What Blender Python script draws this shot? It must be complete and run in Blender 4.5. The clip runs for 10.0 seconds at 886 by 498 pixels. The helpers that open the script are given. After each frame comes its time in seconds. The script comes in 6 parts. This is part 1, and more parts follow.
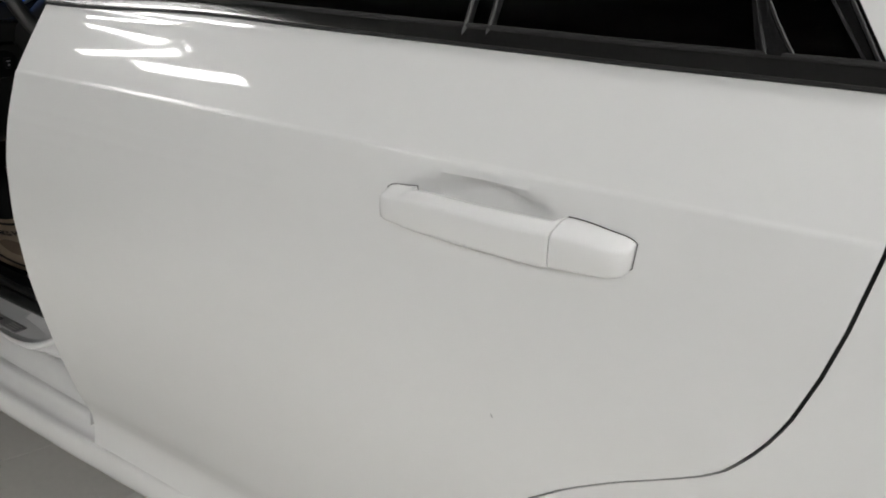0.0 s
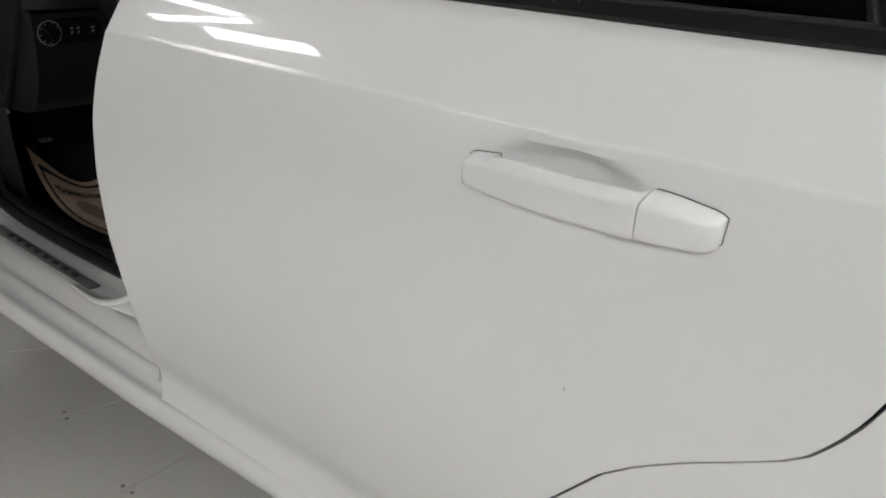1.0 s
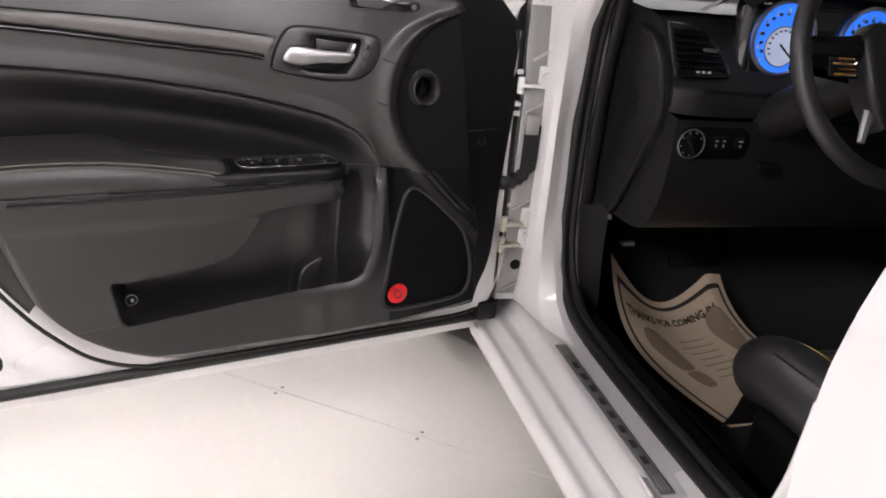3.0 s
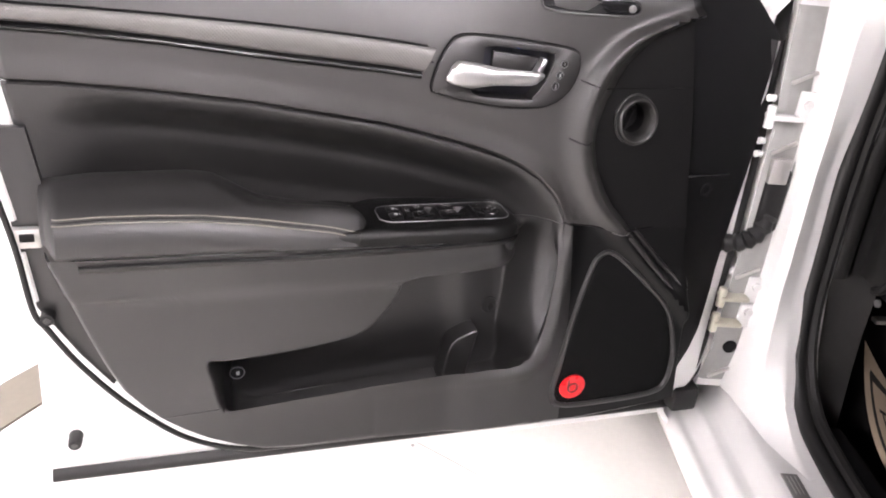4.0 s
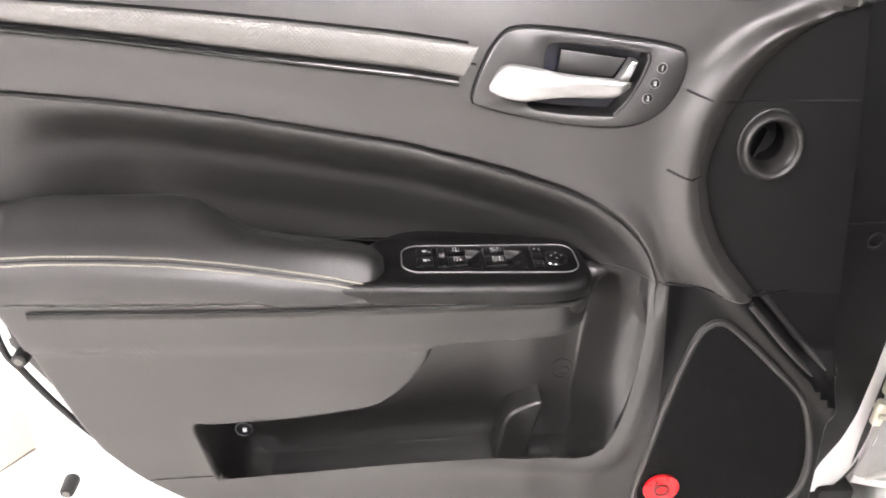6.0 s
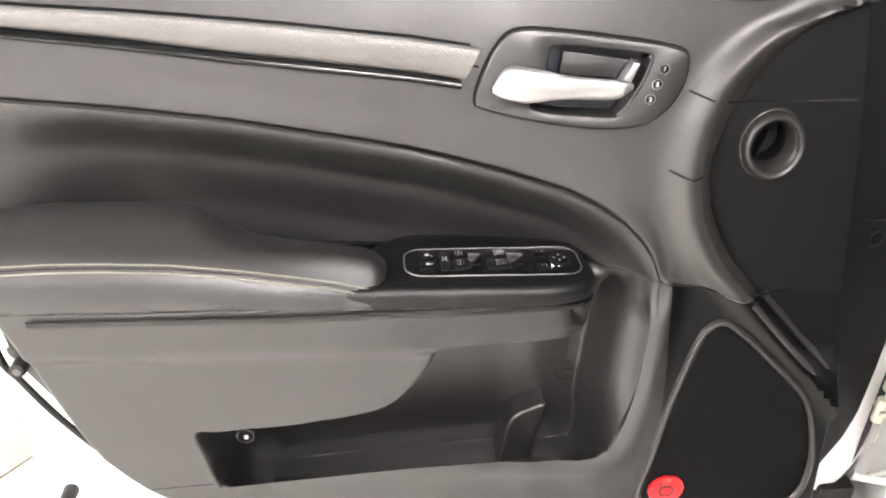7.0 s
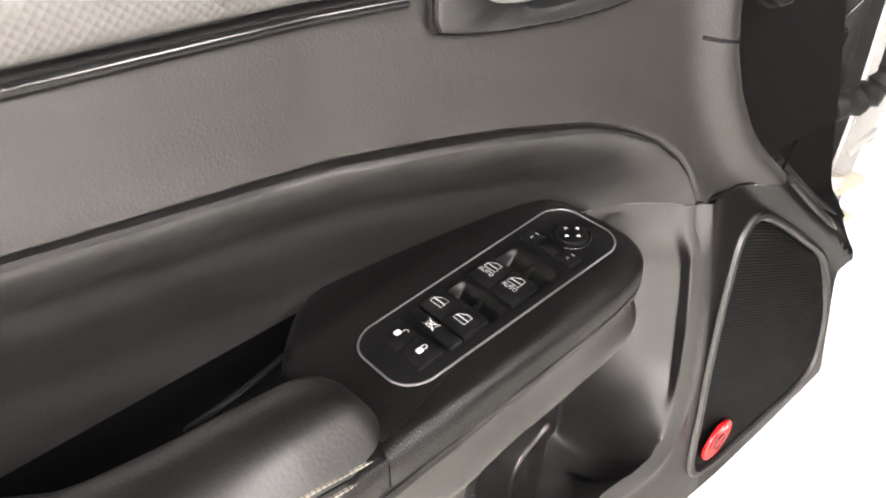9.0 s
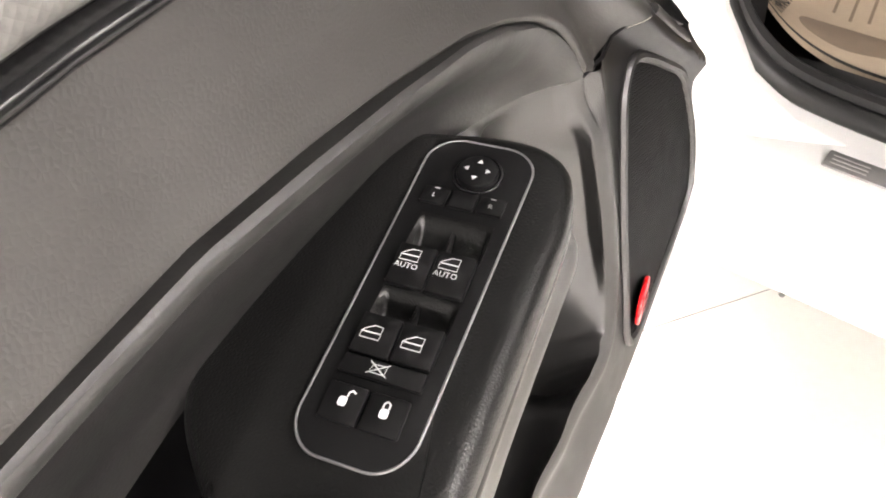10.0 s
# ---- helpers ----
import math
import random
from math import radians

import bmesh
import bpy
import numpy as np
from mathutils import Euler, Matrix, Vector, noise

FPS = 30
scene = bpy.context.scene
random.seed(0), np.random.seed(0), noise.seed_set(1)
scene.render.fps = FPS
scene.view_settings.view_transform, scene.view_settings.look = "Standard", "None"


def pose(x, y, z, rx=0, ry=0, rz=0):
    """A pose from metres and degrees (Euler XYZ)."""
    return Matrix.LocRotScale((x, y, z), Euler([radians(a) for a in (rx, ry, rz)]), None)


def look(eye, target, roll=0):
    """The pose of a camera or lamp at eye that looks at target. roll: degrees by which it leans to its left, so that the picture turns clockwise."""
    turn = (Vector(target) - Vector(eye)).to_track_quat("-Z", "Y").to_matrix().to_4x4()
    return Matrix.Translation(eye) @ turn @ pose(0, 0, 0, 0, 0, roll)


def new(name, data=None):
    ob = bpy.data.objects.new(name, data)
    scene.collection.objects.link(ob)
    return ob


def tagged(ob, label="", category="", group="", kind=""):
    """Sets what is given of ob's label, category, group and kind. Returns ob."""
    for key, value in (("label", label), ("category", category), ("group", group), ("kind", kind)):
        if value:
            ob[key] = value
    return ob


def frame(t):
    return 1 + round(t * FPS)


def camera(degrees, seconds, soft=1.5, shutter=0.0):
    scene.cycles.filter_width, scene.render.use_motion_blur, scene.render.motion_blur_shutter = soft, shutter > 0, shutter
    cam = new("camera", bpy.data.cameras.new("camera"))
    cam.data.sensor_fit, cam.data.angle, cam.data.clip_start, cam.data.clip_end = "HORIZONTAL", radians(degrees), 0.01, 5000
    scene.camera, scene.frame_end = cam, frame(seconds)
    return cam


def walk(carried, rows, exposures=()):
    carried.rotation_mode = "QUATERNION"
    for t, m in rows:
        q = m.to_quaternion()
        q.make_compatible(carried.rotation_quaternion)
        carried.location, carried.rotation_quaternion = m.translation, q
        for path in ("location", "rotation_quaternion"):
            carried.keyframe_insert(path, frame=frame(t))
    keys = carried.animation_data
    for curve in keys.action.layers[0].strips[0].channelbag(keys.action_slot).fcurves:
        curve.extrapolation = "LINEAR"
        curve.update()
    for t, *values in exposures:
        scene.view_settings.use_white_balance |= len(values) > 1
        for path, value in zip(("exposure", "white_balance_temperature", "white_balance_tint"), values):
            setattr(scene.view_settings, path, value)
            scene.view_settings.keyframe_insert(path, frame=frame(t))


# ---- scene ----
cam = camera(58.2, 10.0, soft=1.9)
PATH = [
    (0, (0.428, -0.555, 1.137), (-0.561, 1.019, 0.4), 1.7),
    (0.5, (0.425, -0.567, 1.119), (-0.606, 0.968, 0.357), 2.1),
    (1, (0.411, -0.57, 1.117), (-0.681, 0.918, 0.346), 3.0),
    (1.5, (0.346, -0.57, 1.109), (-0.84, 0.85, 0.349), 4.7),
    (2, (0.188, -0.591, 1.125), (-1.207, 0.63, 0.377), 6.3),
    (2.2, (0.126, -0.601, 1.115), (-1.385, 0.487, 0.383), 6.4),
    (2.5, (0.033, -0.606, 1.11), (-1.605, 0.283, 0.386), 6.1),
    (2.7, (-0.055, -0.574, 1.107), (-1.756, 0.194, 0.388), 6.1),
    (2.9, (-0.136, -0.515, 1.125), (-1.889, 0.118, 0.407), 6.1),
    (3.2, (-0.251, -0.451, 1.162), (-2.039, 0.003, 0.39), 5.7),
    (4.3, (-0.679, -0.429, 1.159), (-2.465, -0.37, 0.26), 5.5),
    (4.5, (-0.722, -0.393, 1.158), (-2.497, -0.434, 0.238), 4.6),
    (5, (-0.821, -0.325, 1.158), (-2.567, -0.488, 0.196), 3.7),
    (5.5, (-0.86, -0.287, 1.155), (-2.575, -0.55, 0.16), 2.7),
    (7, (-0.862, -0.303, 1.152), (-2.585, -0.536, 0.164), 2.5),
    (7.5, (-0.918, -0.383, 1.136), (-2.659, -0.473, 0.156), 2.8),
    (8, (-1.022, -0.513, 1.111), (-2.725, -0.287, 0.086), 2.7),
    (8.5, (-1.144, -0.545, 1.077), (-2.729, -0.052, -0.038), 1.0),
    (9, (-1.274, -0.534, 1.054), (-2.644, 0.185, -0.213), -1.6),
    (9.5, (-1.344, -0.512, 1.032), (-2.449, 0.386, -0.371), -5.2),
    (10, (-1.415, -0.501, 1.022), (-2.268, 0.448, -0.518), -8.8),
]
walk(cam, [(t, look(eye, target, roll)) for t, eye, target, roll in PATH],
     exposures=[(0, -0.90, 6500, 9.5), (1.5, -0.90, 6500, 10), (2.0, -0.65, 6550, 11), (2.5, -0.25, 6550, 17), (3.2, 0.45, 6600, 21), (4.3, 1.45, 6550, 22), (5.0, 1.90, 6600, 21), (7.5, 1.98, 6800, 15), (8.5, 2.03, 6850, 15), (9.5, 2.3, 6900, 16), (10, 2.2, 6950, 16)])

# ---- light ----
world = bpy.data.worlds.new("studio")
scene.world = world
world.use_nodes = True
world.node_tree.nodes["Background"].inputs[0].default_value = (0.9, 0.95, 1.0, 1)
world.node_tree.nodes["Background"].inputs[1].default_value = 0.05


# ---- materials ----
def mat(name, base, rough=0.5, metal=0.0, coat=0.0, vary=0.08, grain=0.0, gscale=400.0, stain=3.0, spec=0.5, emit=0.0, kind="noise", rvary=0.08):
    """A surface with a slow and a fine variation of colour and gloss, and a fine relief."""
    rvary = min(rvary, rough * 0.15)
    m = bpy.data.materials.new(name)
    m.use_nodes = True
    nt = m.node_tree
    b = nt.nodes["Principled BSDF"]
    b.inputs["Metallic"].default_value = metal
    b.inputs["Coat Weight"].default_value = coat
    b.inputs["Coat Roughness"].default_value = 0.03
    b.inputs["Specular IOR Level"].default_value = spec
    tc = nt.nodes.new("ShaderNodeTexCoord")

    def tex(scale, detail=3.0):
        n = nt.nodes.new("ShaderNodeTexNoise")
        n.inputs["Scale"].default_value, n.inputs["Detail"].default_value = scale, detail
        nt.links.new(tc.outputs["Object"], n.inputs["Vector"])
        return n
    big, fine = tex(stain), tex(60.0, 6.0)
    add = nt.nodes.new("ShaderNodeMath")
    add.operation = "ADD"
    nt.links.new(big.outputs["Fac"], add.inputs[0])
    nt.links.new(fine.outputs["Fac"], add.inputs[1])
    col = nt.nodes.new("ShaderNodeMapRange")
    col.inputs[1].default_value, col.inputs[2].default_value = 0.6, 1.4
    col.inputs[3].default_value, col.inputs[4].default_value = 1 - vary, 1 + vary
    nt.links.new(add.outputs[0], col.inputs[0])
    mul = nt.nodes.new("ShaderNodeMix")
    mul.data_type, mul.blend_type = "RGBA", "MULTIPLY"
    mul.inputs[0].default_value = 1.0
    mul.inputs[6].default_value = (*base, 1)
    nt.links.new(col.outputs[0], mul.inputs[7])
    nt.links.new(mul.outputs[2], b.inputs["Base Color"])
    rr = nt.nodes.new("ShaderNodeMapRange")
    rr.inputs[1].default_value, rr.inputs[2].default_value = 0.6, 1.4
    rr.inputs[3].default_value, rr.inputs[4].default_value = max(rough - rvary, 0.02), min(rough + rvary, 1)
    nt.links.new(add.outputs[0], rr.inputs[0])
    nt.links.new(rr.outputs[0], b.inputs["Roughness"])
    if grain:
        if kind == "leather":
            g = nt.nodes.new("ShaderNodeTexVoronoi")
            g.feature = "DISTANCE_TO_EDGE"
            g.inputs["Scale"].default_value = gscale
            nt.links.new(tc.outputs["Object"], g.inputs["Vector"])
            out = g.outputs["Distance"]
        elif kind == "weave":
            flat = nt.nodes.new("ShaderNodeMapping")
            flat.inputs["Rotation"].default_value = (0, radians(45), 0)
            flat.inputs["Scale"].default_value = (1, 0, 1)
            nt.links.new(tc.outputs["Object"], flat.inputs["Vector"])
            w1 = nt.nodes.new("ShaderNodeTexVoronoi")
            w1.inputs["Scale"].default_value = gscale
            w1.inputs["Randomness"].default_value = 0.0
            nt.links.new(flat.outputs[0], w1.inputs["Vector"])
            out = w1.outputs["Distance"]
        else:
            out = tex(gscale, 4.0).outputs["Fac"]
        bp = nt.nodes.new("ShaderNodeBump")
        bp.inputs["Strength"].default_value = grain
        bp.inputs["Distance"].default_value = 0.001
        nt.links.new(out, bp.inputs["Height"])
        nt.links.new(bp.outputs[0], b.inputs["Normal"])
    if emit:
        b.inputs["Emission Color"].default_value = (*base, 1)
        b.inputs["Emission Strength"].default_value = emit
    return m


PAINT = mat("white_paint", (0.75, 0.75, 0.745), 0.34, coat=1.0, vary=0.008, spec=0.35, rvary=0.01)
JAMB = mat("jamb_paint", (0.77, 0.768, 0.76), 0.30, coat=1.0, vary=0.02, rvary=0.03)
METAL = mat("galvanised_steel", (0.55, 0.54, 0.52), 0.42, metal=0.6, vary=0.12, grain=0.05, gscale=200)
SCREW = mat("dull_screw_steel", (0.34, 0.33, 0.31), 0.4, metal=0.6, vary=0.2)
ZINC = mat("yellow_zinc", (0.62, 0.60, 0.50), 0.4, metal=0.5, vary=0.12)
VINYL = mat("grained_vinyl", (0.016, 0.0150, 0.0140), 0.43, vary=0.18, grain=0.16, gscale=420, kind="leather", spec=0.75)
PLASTIC = mat("grained_black_plastic", (0.0085, 0.0081, 0.0080), 0.40, vary=0.12, grain=0.12, gscale=600, kind="leather", spec=0.8)
LEATHER = mat("black_leather", (0.0120, 0.0116, 0.0114), 0.47, vary=0.2, grain=0.14, gscale=300, kind="leather", spec=0.7)
PODM = mat("soft_black_plastic", (0.0030, 0.0030, 0.0030), 0.40, vary=0.12, grain=0.35, gscale=480, kind="leather", spec=0.38)
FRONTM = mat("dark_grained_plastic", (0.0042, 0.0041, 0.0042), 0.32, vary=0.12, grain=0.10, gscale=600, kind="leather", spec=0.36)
# Darker copy of the lower trim plastic; its colour holds the shade.
SPEAKM = mat("shaded_trim_plastic", (0.0030, 0.0030, 0.0031), 0.33, vary=0.12, grain=0.06, gscale=600, kind="leather", spec=0.30)
MESHM = mat("speaker_mesh", (0.0030, 0.0030, 0.0031), 0.5, vary=0.1, grain=0.35, gscale=900, kind="weave", spec=0.10)
OUTLETM = mat("satin_outlet_plastic", (0.010, 0.0097, 0.0090), 0.42, vary=0.15, grain=0.08, gscale=500, spec=0.55)
DARK = mat("dark_plastic", (0.0030, 0.0030, 0.0034), 0.5, vary=0.15, grain=0.08, gscale=500, spec=0.2)
BUTTON = mat("button_plastic", (0.0040, 0.0040, 0.0043), 0.42, vary=0.1, grain=0.04, gscale=900, spec=0.26)
GLOSS = mat("gloss_black", (0.010, 0.010, 0.011), 0.10, coat=1.0, vary=0.1)
TRIMB = mat("satin_black_trim", (0.003, 0.003, 0.0033), 0.20, vary=0.03, rvary=0.005, spec=0.5)
BELTM = mat("polished_dark_metal", (0.20, 0.198, 0.196), 0.16, metal=1.0, vary=0.03, rvary=0.01)
RUBBER = mat("black_rubber", (0.010, 0.0097, 0.0097), 0.5, vary=0.2, grain=0.1, gscale=300, spec=0.4)
CARPET = mat("black_carpet", (0.010, 0.010, 0.011), 0.95, vary=0.4, grain=0.8, gscale=500)
SILVER = mat("patterned_silver_trim", (0.135, 0.132, 0.126), 0.45, metal=0.45, vary=0.06, grain=0.4, gscale=320, kind="weave")
CHROME = mat("satin_chrome", (0.42, 0.42, 0.415), 0.36, metal=0.9, vary=0.02, rvary=0.02)
BEZEL = mat("satin_bezel", (0.48, 0.48, 0.49), 0.3, metal=0.9, vary=0.05)
RED = mat("red_enamel", (0.58, 0.006, 0.010), 0.3, vary=0.05, coat=0.4)
DKRED = mat("dark_red_print", (0.10, 0.004, 0.006), 0.4, vary=0.05)
PAPER = mat("kraft_paper", (0.50, 0.40, 0.29), 0.85, vary=0.08, grain=0.15, gscale=150)
PRINT = mat("brown_print", (0.25, 0.19, 0.135), 0.85, vary=0.1)
INK = mat("black_ink", (0.02, 0.017, 0.015), 0.8)
WHITE = mat("white_print", (0.55, 0.55, 0.55), 0.6, vary=0.02)
MARK = mat("grey_print", (0.30, 0.30, 0.31), 0.6, vary=0.05)
# Grey for the paint chip, and for shade painted behind the hinges.
CHIP_AND_SHADE = mat("chip_and_shade_grey", (0.30, 0.30, 0.29), 0.45, vary=0.10, stain=9)
GOLD = mat("gold_thread", (0.45, 0.33, 0.08), 0.6, vary=0.1)
THREAD = mat("grey_thread", (0.22, 0.205, 0.17), 0.7, vary=0.15)
PLATE = mat("brushed_sill_plate", (0.34, 0.335, 0.325), 0.38, metal=0.6, vary=0.12, grain=0.2, gscale=250)
PLATEINK = mat("dark_plate_print", (0.06, 0.06, 0.06), 0.45, vary=0.1)
FLOOR = mat("painted_panel", (0.82, 0.797, 0.745), 0.22, vary=0.04, coat=0.15, rvary=0.10)
FLOOROUT = mat("white_floor", (0.78, 0.775, 0.76), 0.3, vary=0.03, grain=0.02, gscale=15)
RIM = mat("turntable_rim", (0.22, 0.195, 0.155), 0.45, vary=0.08, grain=0.05, gscale=80)
JOINT = mat("dark_joint", (0.06, 0.055, 0.05), 0.8)
WALLW = mat("grey_wall", (0.45, 0.445, 0.435), 0.7, vary=0.03, grain=0.1, gscale=60)
CEIL = mat("dark_ceiling", (0.09, 0.09, 0.09), 0.9, vary=0.05)
DASH = mat("soft_dash", (0.0120, 0.0117, 0.0115), 0.42, vary=0.12, grain=0.15, gscale=500, kind="leather", spec=0.4)
DASHTOP = mat("olive_dash_top", (0.085, 0.085, 0.070), 0.65, vary=0.1, grain=0.15, gscale=400, kind="leather")
BLUE = mat("blue_gauge", (0.02, 0.16, 0.75), 0.3, emit=0.9, vary=0.2)
DIAL = mat("pale_dial", (0.42, 0.50, 0.66), 0.3, emit=0.45, vary=0.1)
RECESS = mat("blue_black_recess", (0.006, 0.007, 0.016), 0.3, vary=0.1)
AMBER = mat("burl_trim", (0.20, 0.10, 0.03), 0.15, coat=1.0, vary=0.4, stain=30)
TYRE = mat("tyre_rubber", (0.02, 0.02, 0.02), 0.75, vary=0.2, grain=0.2, gscale=100)
ALLOY = mat("alloy", (0.6, 0.6, 0.61), 0.25, metal=1.0)
HEADLINER = mat("grey_cloth", (0.25, 0.24, 0.22), 0.9, vary=0.1)


def glass(name, tint, rough=0.02):
    m = bpy.data.materials.new(name)
    m.use_nodes = True
    b = m.node_tree.nodes["Principled BSDF"]
    b.inputs["Base Color"].default_value = (*tint, 1)
    b.inputs["Roughness"].default_value = rough
    b.inputs["Transmission Weight"].default_value = 1.0
    b.inputs["IOR"].default_value = 1.2
    return m


GLASS = glass("tinted_glass", (0.10, 0.11, 0.11))


def lamp_mat(name, strength):
    m = bpy.data.materials.new(name)
    m.use_nodes = True
    b = m.node_tree.nodes["Principled BSDF"]
    b.inputs["Base Color"].default_value = (0.9, 0.9, 0.9, 1)
    b.inputs["Emission Color"].default_value = (1.0, 0.99, 0.975, 1)
    b.inputs["Emission Strength"].default_value = strength
    return m


# ---- mesh helpers ----
def link(name, me, material, parent=None, label=""):
    ob = new(name, me)
    me.materials.append(material)
    if parent is not None:
        ob.parent = parent
    if label:
        tagged(ob, label)
    return ob


def part(name, bm, material, parent, label="", smooth=True):
    """One bmesh (or mesh) as one object under a thing or a part."""
    if isinstance(bm, bmesh.types.BMesh):
        bmesh.ops.recalc_face_normals(bm, faces=bm.faces)
        me = bpy.data.meshes.new(name)
        bm.to_mesh(me)
        bm.free()
    else:
        me = bm
    if smooth:
        me.polygons.foreach_set("use_smooth", [True] * len(me.polygons))
        me.set_sharp_from_angle(angle=radians(38))
    return link(name, me, material, parent, label)


def thing(name, label, category, group="", kind="", at=(0, 0, 0)):
    e = new(name)
    e.empty_display_size = 0.1
    e.location = at
    return tagged(e, label, category, group, kind)


def pydata(verts, faces):
    me = bpy.data.meshes.new("m")
    me.from_pydata([tuple(v) for v in verts], [], faces)
    me.update()
    return me


def grid(fn, us, ts, skip=None):
    """A sheet of quads through fn(u, t)."""
    nu, nt = len(us), len(ts)
    verts = [fn(u, t) for u in us for t in ts]
    faces = []
    for i in range(nu - 1):
        for j in range(nt - 1):
            if skip and skip((us[i] + us[i + 1]) / 2, (ts[j] + ts[j + 1]) / 2):
                continue
            faces.append((i * nt + j, (i + 1) * nt + j, (i + 1) * nt + j + 1, i * nt + j + 1))
    return pydata(verts, faces)


def span(a, b, n):
    return [a + (b - a) * i / (n - 1) for i in range(n)]


def table(pairs):
    """A function through pairs in rising order, by straight pieces."""
    xs, ys = [p[0] for p in pairs], [p[1] for p in pairs]
    return lambda x: float(np.interp(x, xs, ys))


def curve(points, n=8, closed=False):
    """Points of a smooth curve through the given ones."""
    p = [Vector(q) for q in points]
    out = []
    count = len(p) if closed else len(p) - 1
    for i in range(count):
        if closed:
            a, b, c, d = p[i - 1], p[i], p[(i + 1) % len(p)], p[(i + 2) % len(p)]
        else:
            a, b, c, d = p[max(i - 1, 0)], p[i], p[i + 1], p[min(i + 2, len(p) - 1)]
        for k in range(n):
            s = k / n
            out.append(0.5 * ((2 * b) + (c - a) * s + (2 * a - 5 * b + 4 * c - d) * s * s + (3 * b - a - 3 * c + d) * s ** 3))
    if not closed:
        out.append(p[-1])
    return out


def tube(points, radius, sides=8, closed=False, flat=1.0):
    """A bent rod; flat squeezes it along z."""
    pts = [Vector(q) for q in points]
    n = len(pts)
    verts, faces = [], []
    ext = [max(q[k] for q in pts) - min(q[k] for q in pts) for k in range(3)]
    up0 = Vector([1.0 if k == ext.index(min(ext)) else 0.0 for k in range(3)])
    for i, q in enumerate(pts):
        a = pts[i - 1] if (i or closed) else pts[i]
        b = pts[(i + 1) % n] if (i < n - 1 or closed) else pts[i]
        d = (b - a).normalized()
        side = d.cross(up0)
        if side.length < 0.05:
            side = d.cross(Vector((0.3, 1, 0.2)))
        side.normalize()
        upv = side.cross(d)
        r = radius[i] if isinstance(radius, (list, tuple)) else radius
        for k in range(sides):
            ang = 2 * math.pi * k / sides
            verts.append(q + side * math.cos(ang) * r + upv * math.sin(ang) * r * flat)
    for i in range(n if closed else n - 1):
        for k in range(sides):
            j, k2 = (i + 1) % n, (k + 1) % sides
            faces.append((i * sides + k, i * sides + k2, j * sides + k2, j * sides + k))
    if not closed:
        faces.append(tuple(range(sides))[::-1])
        faces.append(tuple((n - 1) * sides + k for k in range(sides)))
    return pydata(verts, faces)


def box(c, size, bevel=0.003, seg=2, turn=None):
    bm = bmesh.new()
    bmesh.ops.create_cube(bm, size=1.0)
    bmesh.ops.scale(bm, vec=size, verts=bm.verts)
    if bevel:
        bmesh.ops.bevel(bm, geom=list(bm.edges), offset=bevel, segments=seg, affect="EDGES", profile=0.5)
    if turn is not None:
        bmesh.ops.transform(bm, matrix=turn, verts=bm.verts)
    bmesh.ops.translate(bm, vec=c, verts=bm.verts)
    return bm


def cyl(c, r, depth, axis="z", n=32, bevel=0.0, r2=None):
    bm = bmesh.new()
    bmesh.ops.create_cone(bm, cap_ends=True, segments=n, radius1=r, radius2=r if r2 is None else r2, depth=depth)
    if bevel:
        edges = [e for e in bm.edges if len(e.link_faces) == 2 and any(len(f.verts) > 4 for f in e.link_faces)]
        bmesh.ops.bevel(bm, geom=edges, offset=bevel, segments=2, affect="EDGES", profile=0.5)
    turn = {"z": Matrix.Identity(4), "x": Matrix.Rotation(math.pi / 2, 4, "Y"), "y": Matrix.Rotation(-math.pi / 2, 4, "X")}[axis]
    bmesh.ops.transform(bm, matrix=Matrix.Translation(c) @ turn, verts=bm.verts)
    return bm


def slab(poly, place, thick, bevel=0.002, seg=2):
    """A polygon in two coordinates, given depth; place(a, b, d) puts it into space."""
    bm = bmesh.new()
    front = [bm.verts.new(place(a, b, thick)) for a, b in poly]
    back = [bm.verts.new(place(a, b, 0.0)) for a, b in poly]
    top = bm.faces.new(front)
    bm.faces.new(back[::-1])
    n = len(poly)
    for i in range(n):
        bm.faces.new((front[i], back[i], back[(i + 1) % n], front[(i + 1) % n]))
    bmesh.ops.recalc_face_normals(bm, faces=bm.faces)
    if bevel:
        bmesh.ops.bevel(bm, geom=list(top.edges), offset=bevel, segments=seg, affect="EDGES", profile=0.5)
    return bm


def ribbon(points, width, place, closed=False, thick=0.0004):
    """A flat line of a print, in two coordinates."""
    p = [Vector(q) for q in points]
    n = len(p)
    verts, faces = [], []
    for i in range(n):
        a = p[i - 1] if (i or closed) else p[i]
        b = p[(i + 1) % n] if (i < n - 1 or closed) else p[i]
        d = (b - a).normalized()
        s = Vector((-d.y, d.x)) * width / 2
        for q in (p[i] + s, p[i] - s):
            verts.append(place(q.x, q.y, thick))
    for i in range(n if closed else n - 1):
        j = (i + 1) % n
        faces.append((2 * i, 2 * j, 2 * j + 1, 2 * i + 1))
    return pydata(verts, faces)


def words(text, size, place, centre=True, thick=0.0004, bold=0.0):
    """Lettering as a mesh, laid out by place(a, b, d)."""
    cu = bpy.data.curves.new("words", "FONT")
    cu.body, cu.size, cu.resolution_u, cu.offset = text, size, 2, bold
    cu.align_x, cu.align_y = ("CENTER", "CENTER") if centre else ("LEFT", "CENTER")
    ob = new("words", cu)
    me = bpy.data.meshes.new_from_object(ob.evaluated_get(bpy.context.evaluated_depsgraph_get()))
    bpy.data.objects.remove(ob)
    bpy.data.curves.remove(cu)
    for v in me.vertices:
        v.co = place(v.co.x, v.co.y, thick)
    return me


